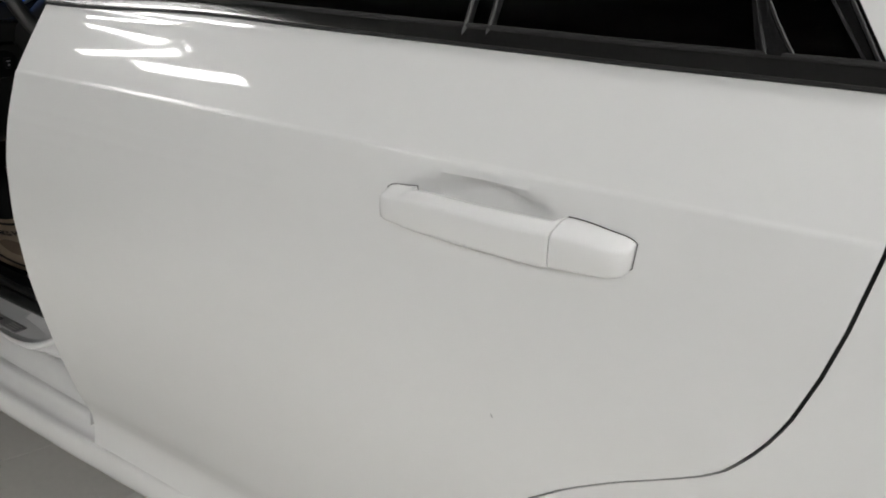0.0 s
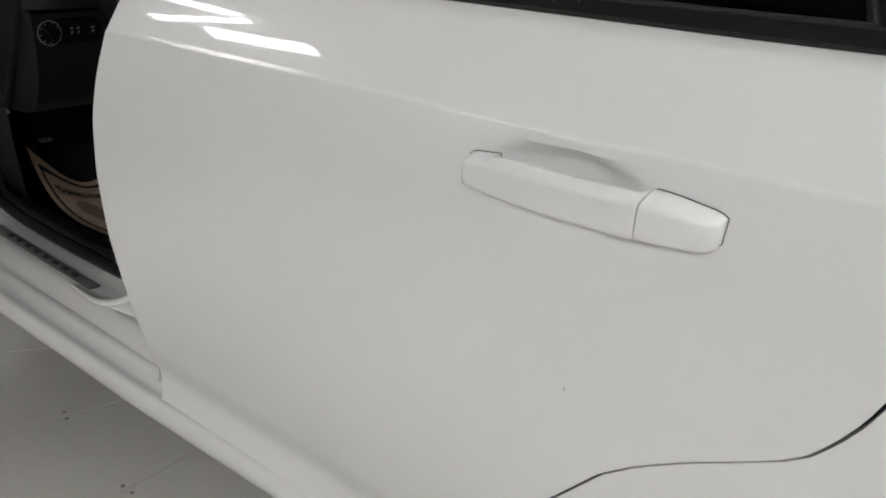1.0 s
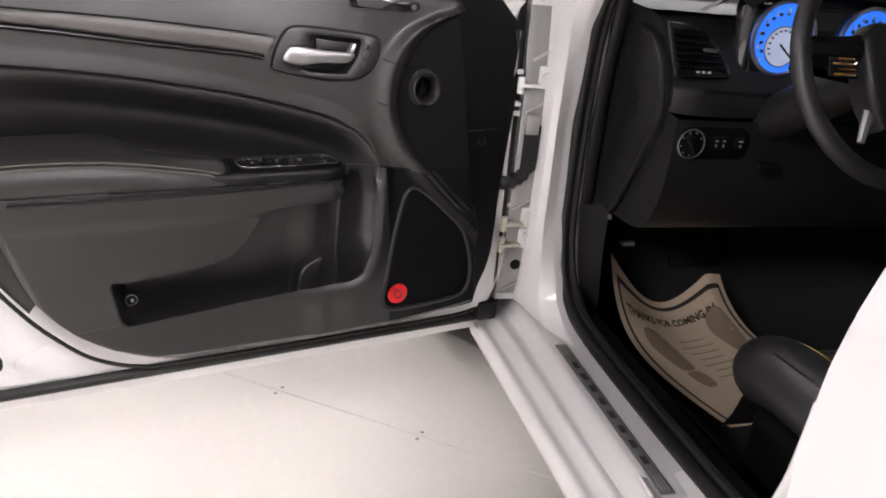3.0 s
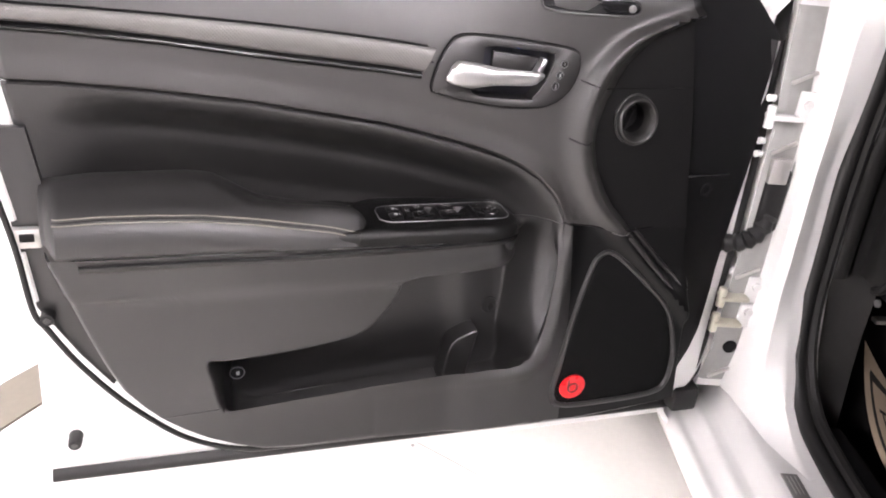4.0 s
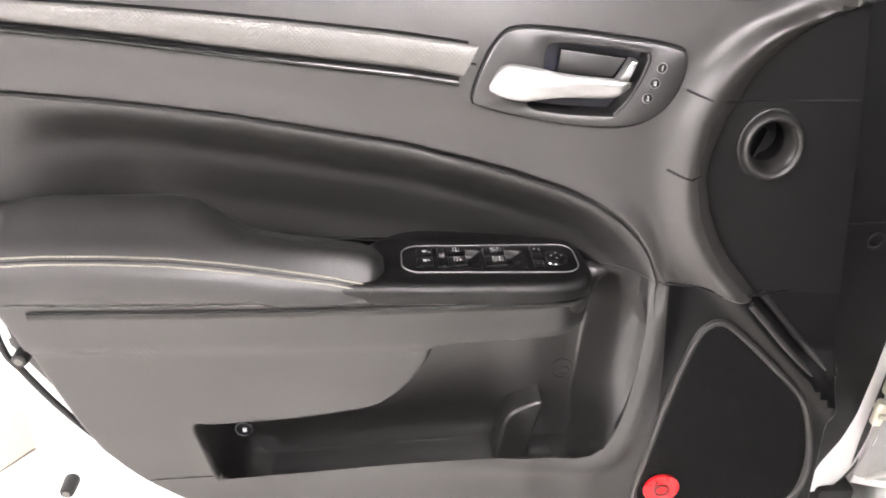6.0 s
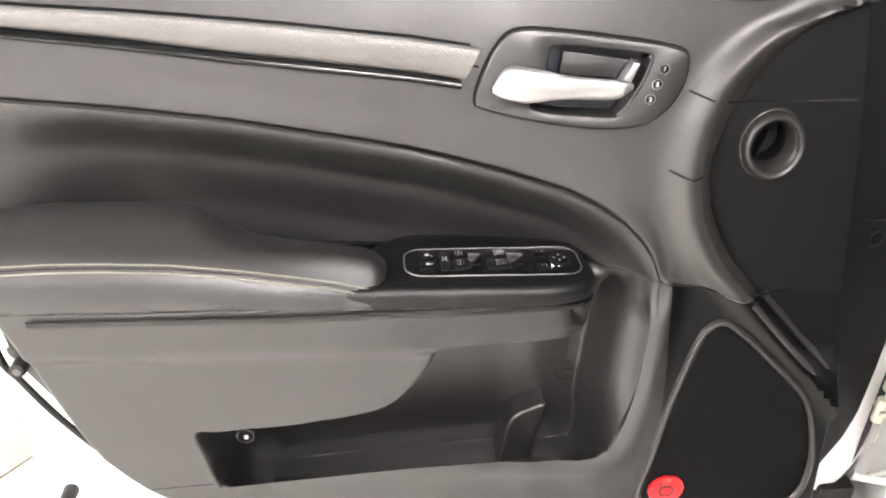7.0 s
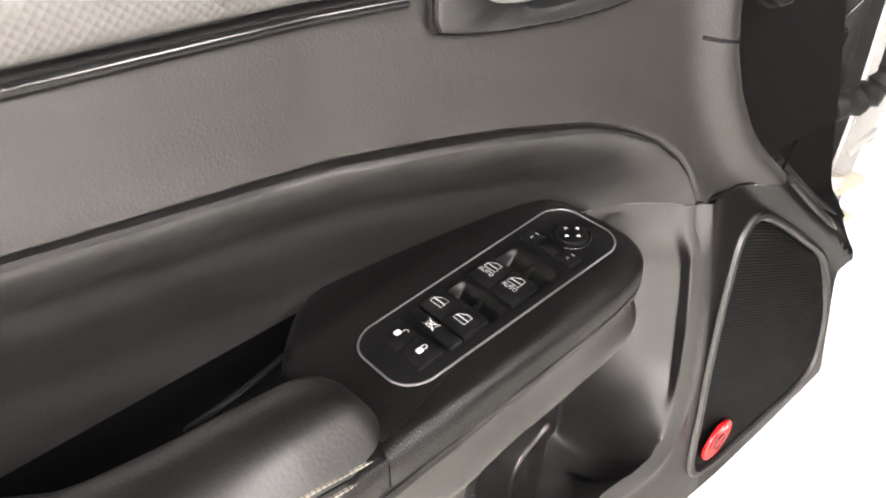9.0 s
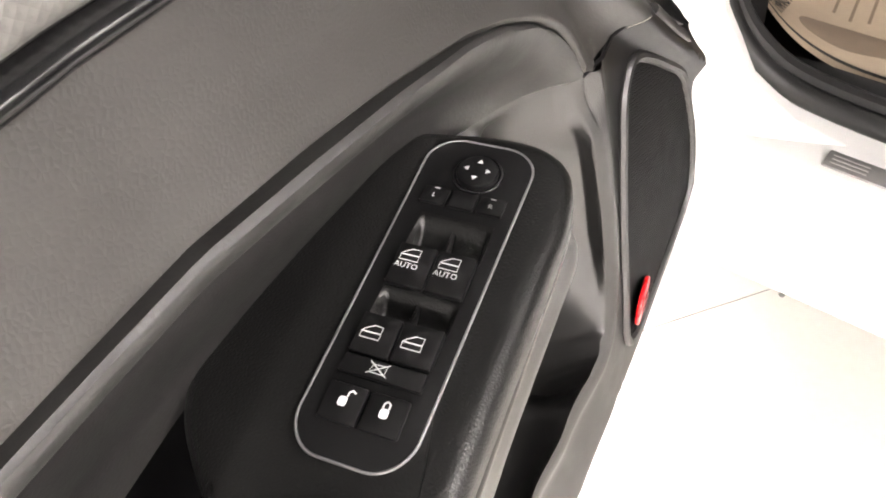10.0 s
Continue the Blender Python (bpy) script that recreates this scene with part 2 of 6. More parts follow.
def rounded(w, h, r, n=5):
    """A rounded rectangle round the origin."""
    out = []
    for sx, sy, a0 in ((1, 1, 0), (-1, 1, 90), (-1, -1, 180), (1, -1, 270)):
        for k in range(n + 1):
            a = radians(a0 + 90 * k / n)
            out.append((sx * (w / 2 - r) + r * math.cos(a), sy * (h / 2 - r) + r * math.sin(a)))
    return out


def smooth01(a, b, x):
    s = min(max((x - a) / (b - a), 0.0), 1.0)
    return s * s * (3 - 2 * s)


def inside_distance(poly):
    """Signed distance to a polygon (positive inside)."""
    P = np.array(poly)
    Q = np.roll(P, -1, axis=0)
    E = Q - P
    L2 = (E ** 2).sum(1)

    def f(x, y):
        d = np.array((x, y)) - P
        s = np.clip((d * E).sum(1) / L2, 0, 1)
        dist = np.sqrt(((d - E * s[:, None]) ** 2).sum(1).min())
        c = ((P[:, 1] > y) != (Q[:, 1] > y))
        with np.errstate(divide="ignore", invalid="ignore"):
            xs = P[:, 0] + (y - P[:, 1]) * E[:, 0] / E[:, 1]
        return dist if (c & (x < xs)).sum() % 2 else -dist
    return f


# ---- studio: turntable, floor, walls, ceiling lights ----
CX, CY, RT = -0.87, 1.145, 2.58
tagged(part("floor", grid(lambda x, y: (x, y, -0.012), span(-9, 7, 9), span(-8, 10, 9)), FLOOROUT, None, smooth=False),
               "glossy white studio floor round the turntable", "floor", kind="structure")
turntable = tagged(part("turntable_base", cyl((CX, CY, -0.008), RT + 0.135, 0.012, n=128), JOINT, None), "round vehicle turntable set flush in the floor", "turntable", kind="structure")


def ring_piece(r0, r1, a0, a1, z0, z1, n):
    verts, faces = [], []
    for i in range(n + 1):
        a = a0 + (a1 - a0) * i / n
        for r in (r0, r1):
            for z in (z1, z0):
                verts.append((CX + r * math.cos(a), CY + r * math.sin(a), z))
    for i in range(n):
        k = 4 * i
        faces += [(k, k + 2, k + 6, k + 4), (k + 2, k + 3, k + 7, k + 6), (k + 1, k, k + 4, k + 5)]
    faces += [(0, 1, 3, 2), (4 * n, 4 * n + 2, 4 * n + 3, 4 * n + 1)]
    return pydata(verts, faces)


part("rim", ring_piece(RT + 0.004, RT + 0.13, 0, 2 * math.pi, -0.008, 0.003, 128), RIM, turntable, "beige metal rim of the turntable", smooth=False)
A0 = radians(-127.5)
for k in range(19):
    step = 2 * math.pi / 19
    a0 = A0 + k * step
    part("panel", ring_piece(0.25, RT, a0 + 0.0009, a0 + step - 0.0009, -0.008, 0.0, 10), FLOOR, turntable, smooth=False)
rivet_mesh = None
for k in (0, 1, 2, 18):
    for r in (0.63, 1.03, 1.434, 1.835, 2.235, 2.5):
        for s in (-1, 1):
            a = A0 + k * 2 * math.pi / 19
            q = Vector((CX + r * math.cos(a) - s * 0.016 * math.sin(a), CY + r * math.sin(a) + s * 0.016 * math.cos(a), 0.0006))
            if rivet_mesh is None:
                ob = part("screw", cyl((0, 0, 0), 0.0048, 0.0012, n=12), SCREW, turntable)
                rivet_mesh = ob.data
            else:
                ob = new("screw", rivet_mesh)
                ob.parent = turntable
            ob.location = q

for name, c, size in (("wall_north", (-1, 10.1, 2.0), (16.4, 0.2, 4.2)), ("wall_south", (-1, -8.1, 2.0), (16.4, 0.2, 4.2)),
                      ("wall_west", (-9.1, 1, 2.0), (0.2, 18.0, 4.2)), ("wall_east", (7.1, 1, 2.0), (0.2, 18.0, 4.2))):
    tagged(part(name, box(c, size, 0.0), WALLW, None, smooth=False), "plain pale grey studio wall", "wall", kind="structure")
tagged(part("ceiling", box((-1, 1, 4.15), (16.4, 18.4, 0.1), 0.0), CEIL, None, smooth=False), "dark studio ceiling above the turntable", "ceiling", kind="structure")


def ceiling_light(c, size, turn, strength, label):
    t = thing("ceiling_light", label, "ceiling light", group="ceiling lights", at=c)
    t.rotation_euler = (0, 0, radians(turn))
    part("frame", box((0, 0, 0.03), (size[0] + 0.06, size[1] + 0.06, 0.05), 0.006), METAL, t)
    for s in (-0.4, 0.4):
        part("hanger", cyl((size[0] * s, size[1] * s, 0.30), 0.006, 0.50, n=8), METAL, t)
    part("diffuser", box((0, 0, 0.0), (size[0], size[1], 0.02), 0.004), lamp_mat("lamp", strength), t, "glowing white diffuser")
    return t


# First five follow paint reflections; the other six are unseen, added to balance brightness.
LAMPS = [((-4.50, -1.31, 3.55), (0.90, 0.06), -5, 40.0), ((-4.65, -1.48, 3.48), (1.20, 0.07), 13, 40.0), ((-4.27, -1.70, 3.55), (1.10, 0.15), 2, 40.0), ((-4.00, -0.95, 3.55), (0.95, 0.08), 3, 30.0),
         ((-4.30, -2.55, 3.55), (1.4, 0.10), 0, 30.0), ((2.3, -4.6, 3.55), (2.4, 0.9), 24, 56.0), ((2.2, 0.6, 3.55), (2.2, 0.7), 0, 32.0), ((2.2, 2.6, 3.55), (2.6, 0.9), 20, 14.0),
         ((-3.4, -4.6, 3.55), (2.4, 0.6), 0, 29.0), ((-1.0, 5.5, 3.55), (2.4, 0.6), 0, 30.0), ((-6.0, 3.0, 3.55), (0.6, 2.4), 0, 20.0)]
for c, size, turn, strength in LAMPS:
    ceiling_light(c, size, turn, strength, "long white LED panel hung unseen under the ceiling")

# ---- the car: outer body ----
car = thing("car", "white four-door sedan with its driver's door wide open", "car")
YC = 0.95                      # the car's middle
FRONT_AXLE, REAR_AXLE, WHEEL_R = -2.40, 0.67, 0.355
prof = table([(0.22, 0.16), (0.27, 0.13), (0.30, 0.10), (0.330, 0.081), (0.36, 0.0855), (0.385, 0.086), (0.43, 0.068), (0.53, 0.043), (0.62, 0.026), (0.66, 0.020),
              (0.75, 0.014), (0.83, 0.018), (0.888, 0.031), (0.947, 0.0525), (0.985, 0.081), (1.022, 0.107), (1.04, 0.116), (1.06, 0.126)])
BELT = lambda x: 0.011 * smooth01(-0.62, -0.25, x) - 0.003 * smooth01(0.1, 0.4, x) - 0.0035 * smooth01(-0.45, -0.15, x) * smooth01(0.38, 0.15, x)


def soft_prof(z):
    d = min(0.018, max(0.0, abs(z - 0.947) - 0.001))
    return (prof(z - d) + 2 * prof(z) + prof(z + d)) / 4 if 0.34 < z < 1.02 else prof(z)


def skin(x, z):
    y = soft_prof(z) - (0.003 * math.sin(math.pi * (z - 0.95) / 0.09) if 0.95 < z < 1.04 else 0.0) - 0.024 * smooth01(-0.7, 0.4, x)
    y += 0.0005 * smooth01(0.9475, 0.9515, z)
    y += 0.26 * max(0.0, (-2.2 - x) / 1.0) ** 2.2 + 0.24 * max(0.0, (x - 0.7) / 1.3) ** 2.2
    return y


SHUT = table([(0.27, -0.08), (0.33, -0.05), (0.42, 0.0), (0.50, 0.055), (0.55, 0.097), (0.596, 0.136), (0.655, 0.184), (0.68, 0.214), (0.696, 0.238), (0.711, 0.262), (0.723, 0.284), (0.735, 0.306), (0.746, 0.326), (0.760, 0.345), (0.778, 0.360),
              (0.80, 0.374), (0.820, 0.383), (0.855, 0.395), (0.89, 0.404), (0.943, 0.414), (1.04, 0.424)])
CREASE_ROWS = [0.330, 0.345, 0.36, 0.375, 0.385] + span(0.395, 0.855, 40) + span(0.858, 0.93, 34) + [0.937, 0.942, 0.9452, 0.9462, 0.9475, 0.9483, 0.9491, 0.9499, 0.9507, 0.9515, 0.9525, 0.9535, 0.959] + span(0.966, 1.036, 9) + [1.043, 1.050]


def cup(x, z):
    """The finger hollow behind the handle."""
    a, b = (x - 0.100) / 0.084, (z - 0.9135) / 0.027
    return 0.024 * (1 - smooth01(0.35, 1.0, math.sqrt(abs(a) ** 1.8 + abs(b) ** 2.2)))


def left_or_right(me, right):
    if right:
        for v in me.vertices:
            v.co.y = 2 * YC - v.co.y
        me.flip_normals()
    return me


def skin_sheet(x0, x1, zs, nx, right=False, hollow=False, skip=None, thick=0.012):
    """A body panel between two edges, folded inwards along its border."""
    def f(s, z):
        a, b = x0(z), x1(z)
        x = a + (b - a) * s
        return (x, skin(x, z) + (cup(x, z) if hollow else 0.0), z)
    ss = span(0, 1, nx)
    fold = 0.0025
    us = [-1.0] + ss + [2.0]
    ts = [-9.0] + list(zs) + [9.0]

    def g(s, z):
        s2, z2 = min(max(s, 0.0), 1.0), min(max(z, zs[0]), zs[-1])
        x, y, zz = f(s2, z2)
        if s != s2 or z != z2:
            y += thick
            x += (fold if s > 1 else -fold if s < 0 else 0) * -0.4
        return (x, y, zz)

    def sk(s, z):
        if skip is None or not (0 <= s <= 1 and zs[0] <= z <= zs[-1]):
            return False
        return skip(x0(z) + (x1(z) - x0(z)) * s, z)
    return left_or_right(grid(g, us, ts, sk), right)


def arch(x, z, cx, r=0.385):
    return math.hypot(x - cx, z - 0.36) < r


ROWS = CREASE_ROWS
COARSE = [0.27] + span(0.30, 0.93, 24) + [0.944, 0.955] + span(0.97, 1.036, 4)
for right in (False, True):
    rear_door_sheet = skin_sheet(lambda z: -0.647, lambda z: SHUT(z) - 0.0016, ROWS, 300 if not right else 40, right, hollow=True)
    door_ob = part("rear_door", rear_door_sheet, PAINT, car, "closed rear door in glossy white paint")
    if not right:
        rear_door = door_ob
    else:
        part("far_front_door", skin_sheet(lambda z: -1.70, lambda z: -0.653, COARSE, 30, True), PAINT, car, "closed front door in glossy white paint")
    part("rear_quarter", skin_sheet(lambda z: SHUT(z) + 0.0016, lambda z: 1.75, COARSE if right else [0.27, 0.30] + ROWS, 90, right, skip=lambda x, z: arch(x, z, REAR_AXLE)), PAINT, car, "white rear quarter panel")
    part("front_fender", skin_sheet(lambda z: -3.15, lambda z: -1.712, COARSE, 60, right, skip=lambda x, z: arch(x, z, FRONT_AXLE)), PAINT, car, "white front fender")
    for cx in (FRONT_AXLE, REAR_AXLE):
        pts = [(cx + 0.385 * math.cos(a), 0, 0.36 + 0.385 * math.sin(a)) for a in span(-0.2, math.pi + 0.2, 40)]
        pts = [(x, (skin(x, max(z, 0.28)) + 0.004) if not right else 2 * YC - skin(x, max(z, 0.28)) - 0.004, z) for x, _, z in pts]
        part("wheel_arch_lip", tube(pts, 0.012), PAINT, car)
        wy = 0.20 if not right else 2 * YC - 0.20
        out = -1 if not right else 1
        wheel = part("wheel", tube([(cx + 0.29 * math.cos(a), wy, WHEEL_R + 0.29 * math.sin(a)) for a in span(0, 2 * math.pi, 49)[:-1]], 0.065, 14, True), TYRE, car, "black road tyre on a silver rim")
        part("rim", cyl((cx, wy, WHEEL_R), 0.245, 0.16, "y", 40, 0.01), ALLOY, wheel, "silver alloy rim")
        part("hub_cap", cyl((cx, wy + out * 0.085, WHEEL_R), 0.035, 0.02, "y", 24, 0.004), DARK, wheel)

# hood, roof, boot, bumpers
side_in = lambda x: skin(x, 1.03)


def across(x, z_mid, z_edge, inset, s):
    y0 = side_in(x) + inset
    y = y0 + (2 * YC - 2 * y0) * s
    return (x, y, z_mid + (z_edge - z_mid) * (abs(2 * s - 1) ** 2.4))


part("hood", grid(lambda x, s: across(x, 1.06 - 0.10 * ((-1.78 - x) / 1.4) ** 2, 1.035 - 0.12 * ((-1.78 - x) / 1.4) ** 2, 0.0, s), span(-3.15, -1.76, 16), span(0, 1, 20)), PAINT, car, "white engine hood")
part("boot_lid", grid(lambda x, s: across(x, 1.12 - 0.03 * ((x - 1.2) / 0.6) ** 2, 1.035, 0.0, s), span(1.15, 1.75, 8), span(0, 1, 20)), PAINT, car, "white boot lid")
for nm, xs, sgn in (("front_bumper", -3.15, -1), ("rear_bumper", 1.75, 1)):
    part(nm, grid(lambda s, z: (xs + sgn * 0.12 * (1 - abs(2 * s - 1) ** 3), skin(xs, max(z, 0.27)) + (2 * YC - 2 * skin(xs, max(z, 0.27))) * s, z), span(0, 1, 20), span(0.25, 1.03, 14)), PAINT, car, "white bumper cover")
ROOF_Z, ROOF_Y = 1.455, 0.30
part("roof", grid(lambda x, s: (x, ROOF_Y + (2 * YC - 2 * ROOF_Y) * s, ROOF_Z + 0.03 - 0.05 * abs(2 * s - 1) ** 3 - 0.05 * ((x + 0.05) / 0.9) ** 2), span(-0.95, 0.85, 16), span(0, 1, 16)), PAINT, car, "white roof panel")
part("headliner", grid(lambda x, s: (x, ROOF_Y + 0.01 + (2 * YC - 2 * ROOF_Y - 0.02) * s, ROOF_Z - 0.03 - 0.05 * abs(2 * s - 1) ** 3 - 0.05 * ((x + 0.05) / 0.9) ** 2), span(-0.93, 0.83, 10), span(0, 1, 10)), HEADLINER, car, "grey cloth headliner")
wind = lambda xb, zb, xt, zt: grid(lambda s, h: (xb + (xt - xb) * h + 0.10 * (abs(2 * s - 1) ** 2 if xb < 0 else -abs(2 * s - 1) ** 2), (0.17 + 0.14 * h) + (2 * YC - 2 * (0.17 + 0.14 * h)) * s, zb + (zt - zb) * h), span(0, 1, 12), span(0, 1, 6))
part("windscreen", wind(-1.80, 1.06, -1.02, 1.40), GLASS, car, "tinted windscreen")
part("rear_window", wind(1.25, 1.10, 0.82, 1.41), GLASS, car, "tinted rear window")
part("floor_pan", box((-0.7, YC, 0.24), (4.6, 1.50, 0.05), 0.01), DARK, car, "dark underbody")

for right in (False, True):
    m = (lambda p: (p[0], 2 * YC - p[1], p[2])) if right else (lambda p: p)
    part("front_roof_pillar", tube([m(p) for p in curve([(-1.90, 0.135, 1.00), (-1.70, 0.165, 1.085), (-1.35, 0.215, 1.26), (-1.02, 0.27, 1.395), (-0.6, 0.30, 1.445), (0.0, 0.305, 1.455), (0.6, 0.30, 1.44), (1.0, 0.26, 1.34), (1.35, 0.17, 1.10)], 8)], 0.036, 10), PAINT, car, "white windscreen pillar and roof rail")
    glass_y = lambda z: 0.108 + (z - 1.05) * 0.46

    def pane(x0, x1a):
        return left_or_right(grid(lambda s, h: ((x0 + (x1a - x0) * s), glass_y(1.05 + 0.36 * h) + 0.022 * smooth01(0.3, -0.6, x0 + (x1a - x0) * s), 1.05 + 0.36 * h), span(0, 1, 8), span(0, 1, 6)), right)
    part("rear_window_glass", pane(-0.60, 0.29), GLASS, car if right else rear_door, "dark tinted rear door glass")
    part("quarter_glass", pane(0.29, 0.42), GLASS, car if right else rear_door, "dark fixed quarter glass")
    par = car if right else rear_door
    div_l = lambda z: 0.297 - 0.36 * (z - 1.05)
    div_r = lambda z: max(0.328 - 0.78 * (z - 1.05), div_l(z) + 0.011)
    quarter = lambda z: 0.366 - 0.80 * min(z - 1.064, 0.10) - 0.34 * max(0.0, z - 1.164)
    sail = lambda z: 0.374 - 0.70 * min(z - 1.066, 0.12) - 0.34 * max(0.0, z - 1.186)
    part("window_divider", left_or_right(grid(lambda s, h: (div_l(1.058 + 0.34 * h) + (div_r(1.058 + 0.34 * h) - div_l(1.058 + 0.34 * h)) * s, glass_y(1.058 + 0.34 * h) - 0.008 - 0.004 * math.sin(math.pi * s), 1.058 + 0.34 * h), span(0, 1, 6), span(0, 1, 14)), right), TRIMB, par, "black window divider bar")
    part("divider_edge", left_or_right(tube([(div_r(z), glass_y(z) - 0.009, z) for z in span(1.058, 1.36, 14)], 0.0016, 6), right), RUBBER, par)
    part("belt_trim", left_or_right(grid(lambda x, s: (x, skin(x, 1.036 + BELT(x)) - 0.004 + 0.008 * s + 0.004 * s * s, 1.033 + BELT(x) + 0.0165 * s), span(-0.648, 0.398, 40), span(0, 1, 6)), right), BELTM, par, "polished dark metal belt moulding")
    part("belt_lip", left_or_right(tube([(x, skin(x, 1.036 + BELT(x)) + 0.0085, 1.0495 + BELT(x)) for x in span(-0.648, 0.392, 24)], 0.003, 8), right), RUBBER, par, "black rubber glass wiper strip")
    for dx in (0.0, 0.030):
        part("glass_guide", left_or_right(tube([(0.029 + dx * 0.85 + 0.04 * (z - 1.05), glass_y(z) + 0.022 * smooth01(0.3, -0.6, 0.02) - 0.005, z) for z in span(1.045, 1.38, 8)], 0.0055, 8, flat=0.6), right), PLASTIC, par, "dark upright rail at the glass")
    part("belt_seam", left_or_right(tube([(x, skin(x, 1.036 + BELT(x)) - 0.003, 1.0335 + BELT(x)) for x in span(-0.648, 0.398, 24)], 0.0022, 6), right), RUBBER, par)
    part("door_frame_edge", left_or_right(grid(lambda a, h: (-0.648 + 0.040 * a, glass_y(1.045 + 0.38 * h) + 0.016 - 0.004 * math.sin(math.pi * a), 1.045 + 0.38 * h), span(0, 1, 6), span(0, 1, 8)), right), PAINT, par, "white front edge of the window frame")
    part("frame_seal", left_or_right(tube([(-0.604, glass_y(z) + 0.018, z) for z in span(1.06, 1.40, 10)], 0.005, 8), right), RUBBER, par)
    part("rear_frame", left_or_right(grid(lambda s, h: (quarter(1.052 + 0.36 * h) + (sail(1.052 + 0.36 * h) + 0.004 - quarter(1.052 + 0.36 * h)) * s, glass_y(1.052 + 0.36 * h) - 0.006, 1.052 + 0.36 * h), span(0, 1, 4), span(0, 1, 14)), right), TRIMB, par, "glossy black rear window frame")
    part("frame_edge", left_or_right(tube([(quarter(z), glass_y(z) - 0.007, z) for z in span(1.060, 1.36, 14)], 0.0013, 6), right), RUBBER, par)
    part("frame_edge", left_or_right(tube([(sail(z) + 0.001, glass_y(z) - 0.009, z) for z in span(1.060, 1.36, 14)], 0.0016, 6), right), RUBBER, par)
    part("sail_panel", left_or_right(grid(lambda s, h: (sail(1.037 + 0.38 * h) + 0.006 + 0.9 * s * (1 - 0.55 * h), glass_y(1.037 + 0.38 * h) - 0.010 + 0.10 * s ** 2, 1.037 + 0.38 * h), span(0, 1, 8), span(0, 1, 14)), right), PAINT, car, "white rear roof pillar")

# door handle on the rear door
yh = lambda x: skin(x, 0.908)


upper = lambda x: 1 - 0.22 * smooth01(0.19, 0.25, x) - 0.25 * smooth01(0.060, 0.010, x)


def strap(x0, x1, n, ends):
    """The rounded grip bar of the handle, section by section."""
    verts, faces, k = [], [], 16
    xs = span(x0, x1, n)
    for x in xs:
        s = (x - 0.006) / 0.245
        lift = 0.032 - 0.010 * max(0.0, (0.45 - s) / 0.45) ** 2 - 0.012 * max(0.0, (s - 0.55) / 0.45) ** 2
        e = 1.0
        for a, w in ends:
            e = min(e, math.sqrt(max(0.0, 1 - max(0.0, 1 - abs(x - a) / w) ** 2)))
        h = (0.0154 + 0.0016 * s) * (0.70 + 0.30 * e) * (1 - 0.12 * smooth01(0.19, 0.25, x))
        deep = lift if x < 0.034 or x > 0.184 else None
        front = yh(x) - lift * (0.55 + 0.45 * e)
        back = yh(x) + 0.013 if deep else yh(x) - lift + 0.024
        for i in range(k):
            ang = 2 * math.pi * i / k
            c, sn = math.cos(ang), math.sin(ang)
            yy = (front + back) / 2 - (back - front) / 2 * math.copysign(abs(c) ** 0.42, c)
            zz = 0.9072 + h * (upper(x) if sn > 0 else 1.0) * math.copysign(abs(sn) ** (0.42 if c > 0 else 0.22), sn) - (0.003 if c > 0.2 else 0.0)
            verts.append((x, yy, zz))
    for i in range(n - 1):
        for j in range(k):
            faces.append((i * k + j, i * k + (j + 1) % k, (i + 1) * k + (j + 1) % k, (i + 1) * k + j))
    faces.append(tuple(range(k))[::-1])
    faces.append(tuple((n - 1) * k + j for j in range(k)))
    return pydata(verts, faces)


part("handle", strap(0.003, 0.1850, 40, ((0.003, 0.014),)), PAINT, rear_door, "white painted door handle grip")
part("handle_cap", strap(0.1862, 0.246, 22, ((0.246, 0.014),)), PAINT, rear_door, "white painted handle end cap")
for x0, x1, a, far in ((0.0015, 0.036, 0.003, False), (0.184, 0.2475, 0.246, True)):
    def half(x):
        e = math.sqrt(max(0.0, 1 - max(0.0, 1 - max(0.0, abs(x - a)) / 0.014) ** 2)) if x0 < x < x1 else 0.0
        return (0.0154 + 0.0016 * (x - 0.006) / 0.245) * (0.70 + 0.30 * e) * (1 - 0.12 * smooth01(0.19, 0.25, x)) + 0.0003
    xs = span(x0, x1, 24)
    loop = [(x, 0.9072 + half(x) * upper(x)) for x in xs] + [(x, 0.9072 - half(x)) for x in xs[::-1]]
    # The gasket line also stands for contact shade at the grip's front end.
    part("handle_gasket", tube([(x, skin(x, z) - 0.0006, z) for x, z in loop], 0.00045, 6, True), RUBBER, rear_door, "thin dark gasket and contact shade line")
part("paint_chip", slab([(0.139 + 0.6 * a, 0.730 + 0.6 * b) for a, b in ((0, 0.004), (0.003, 0.001), (0.0045, -0.003), (0.0015, -0.0015))], lambda a, b, d: (a, skin(a, b) - 0.0003 - d, b), 0.0003, 0.0, 1), CHIP_AND_SHADE, rear_door, "small grey paint chip")

# ---- the door opening: sill, pillars, seals, hinges ----
SILL = [(0.30, 0.395), (0.262, 0.386), (0.19, 0.382), (0.172, 0.377), (0.160, 0.362), (0.150, 0.348), (0.136, 0.344), (0.128, 0.330), (0.119, 0.318), (0.106, 0.314),
        (0.100, 0.300), (0.099, 0.280), (0.106, 0.262), (0.125, 0.248), (0.16, 0.240), (0.26, 0.235)]
sill_pts = [tuple(v) for v in curve([(0, a, b) for a, b in SILL], 4)]
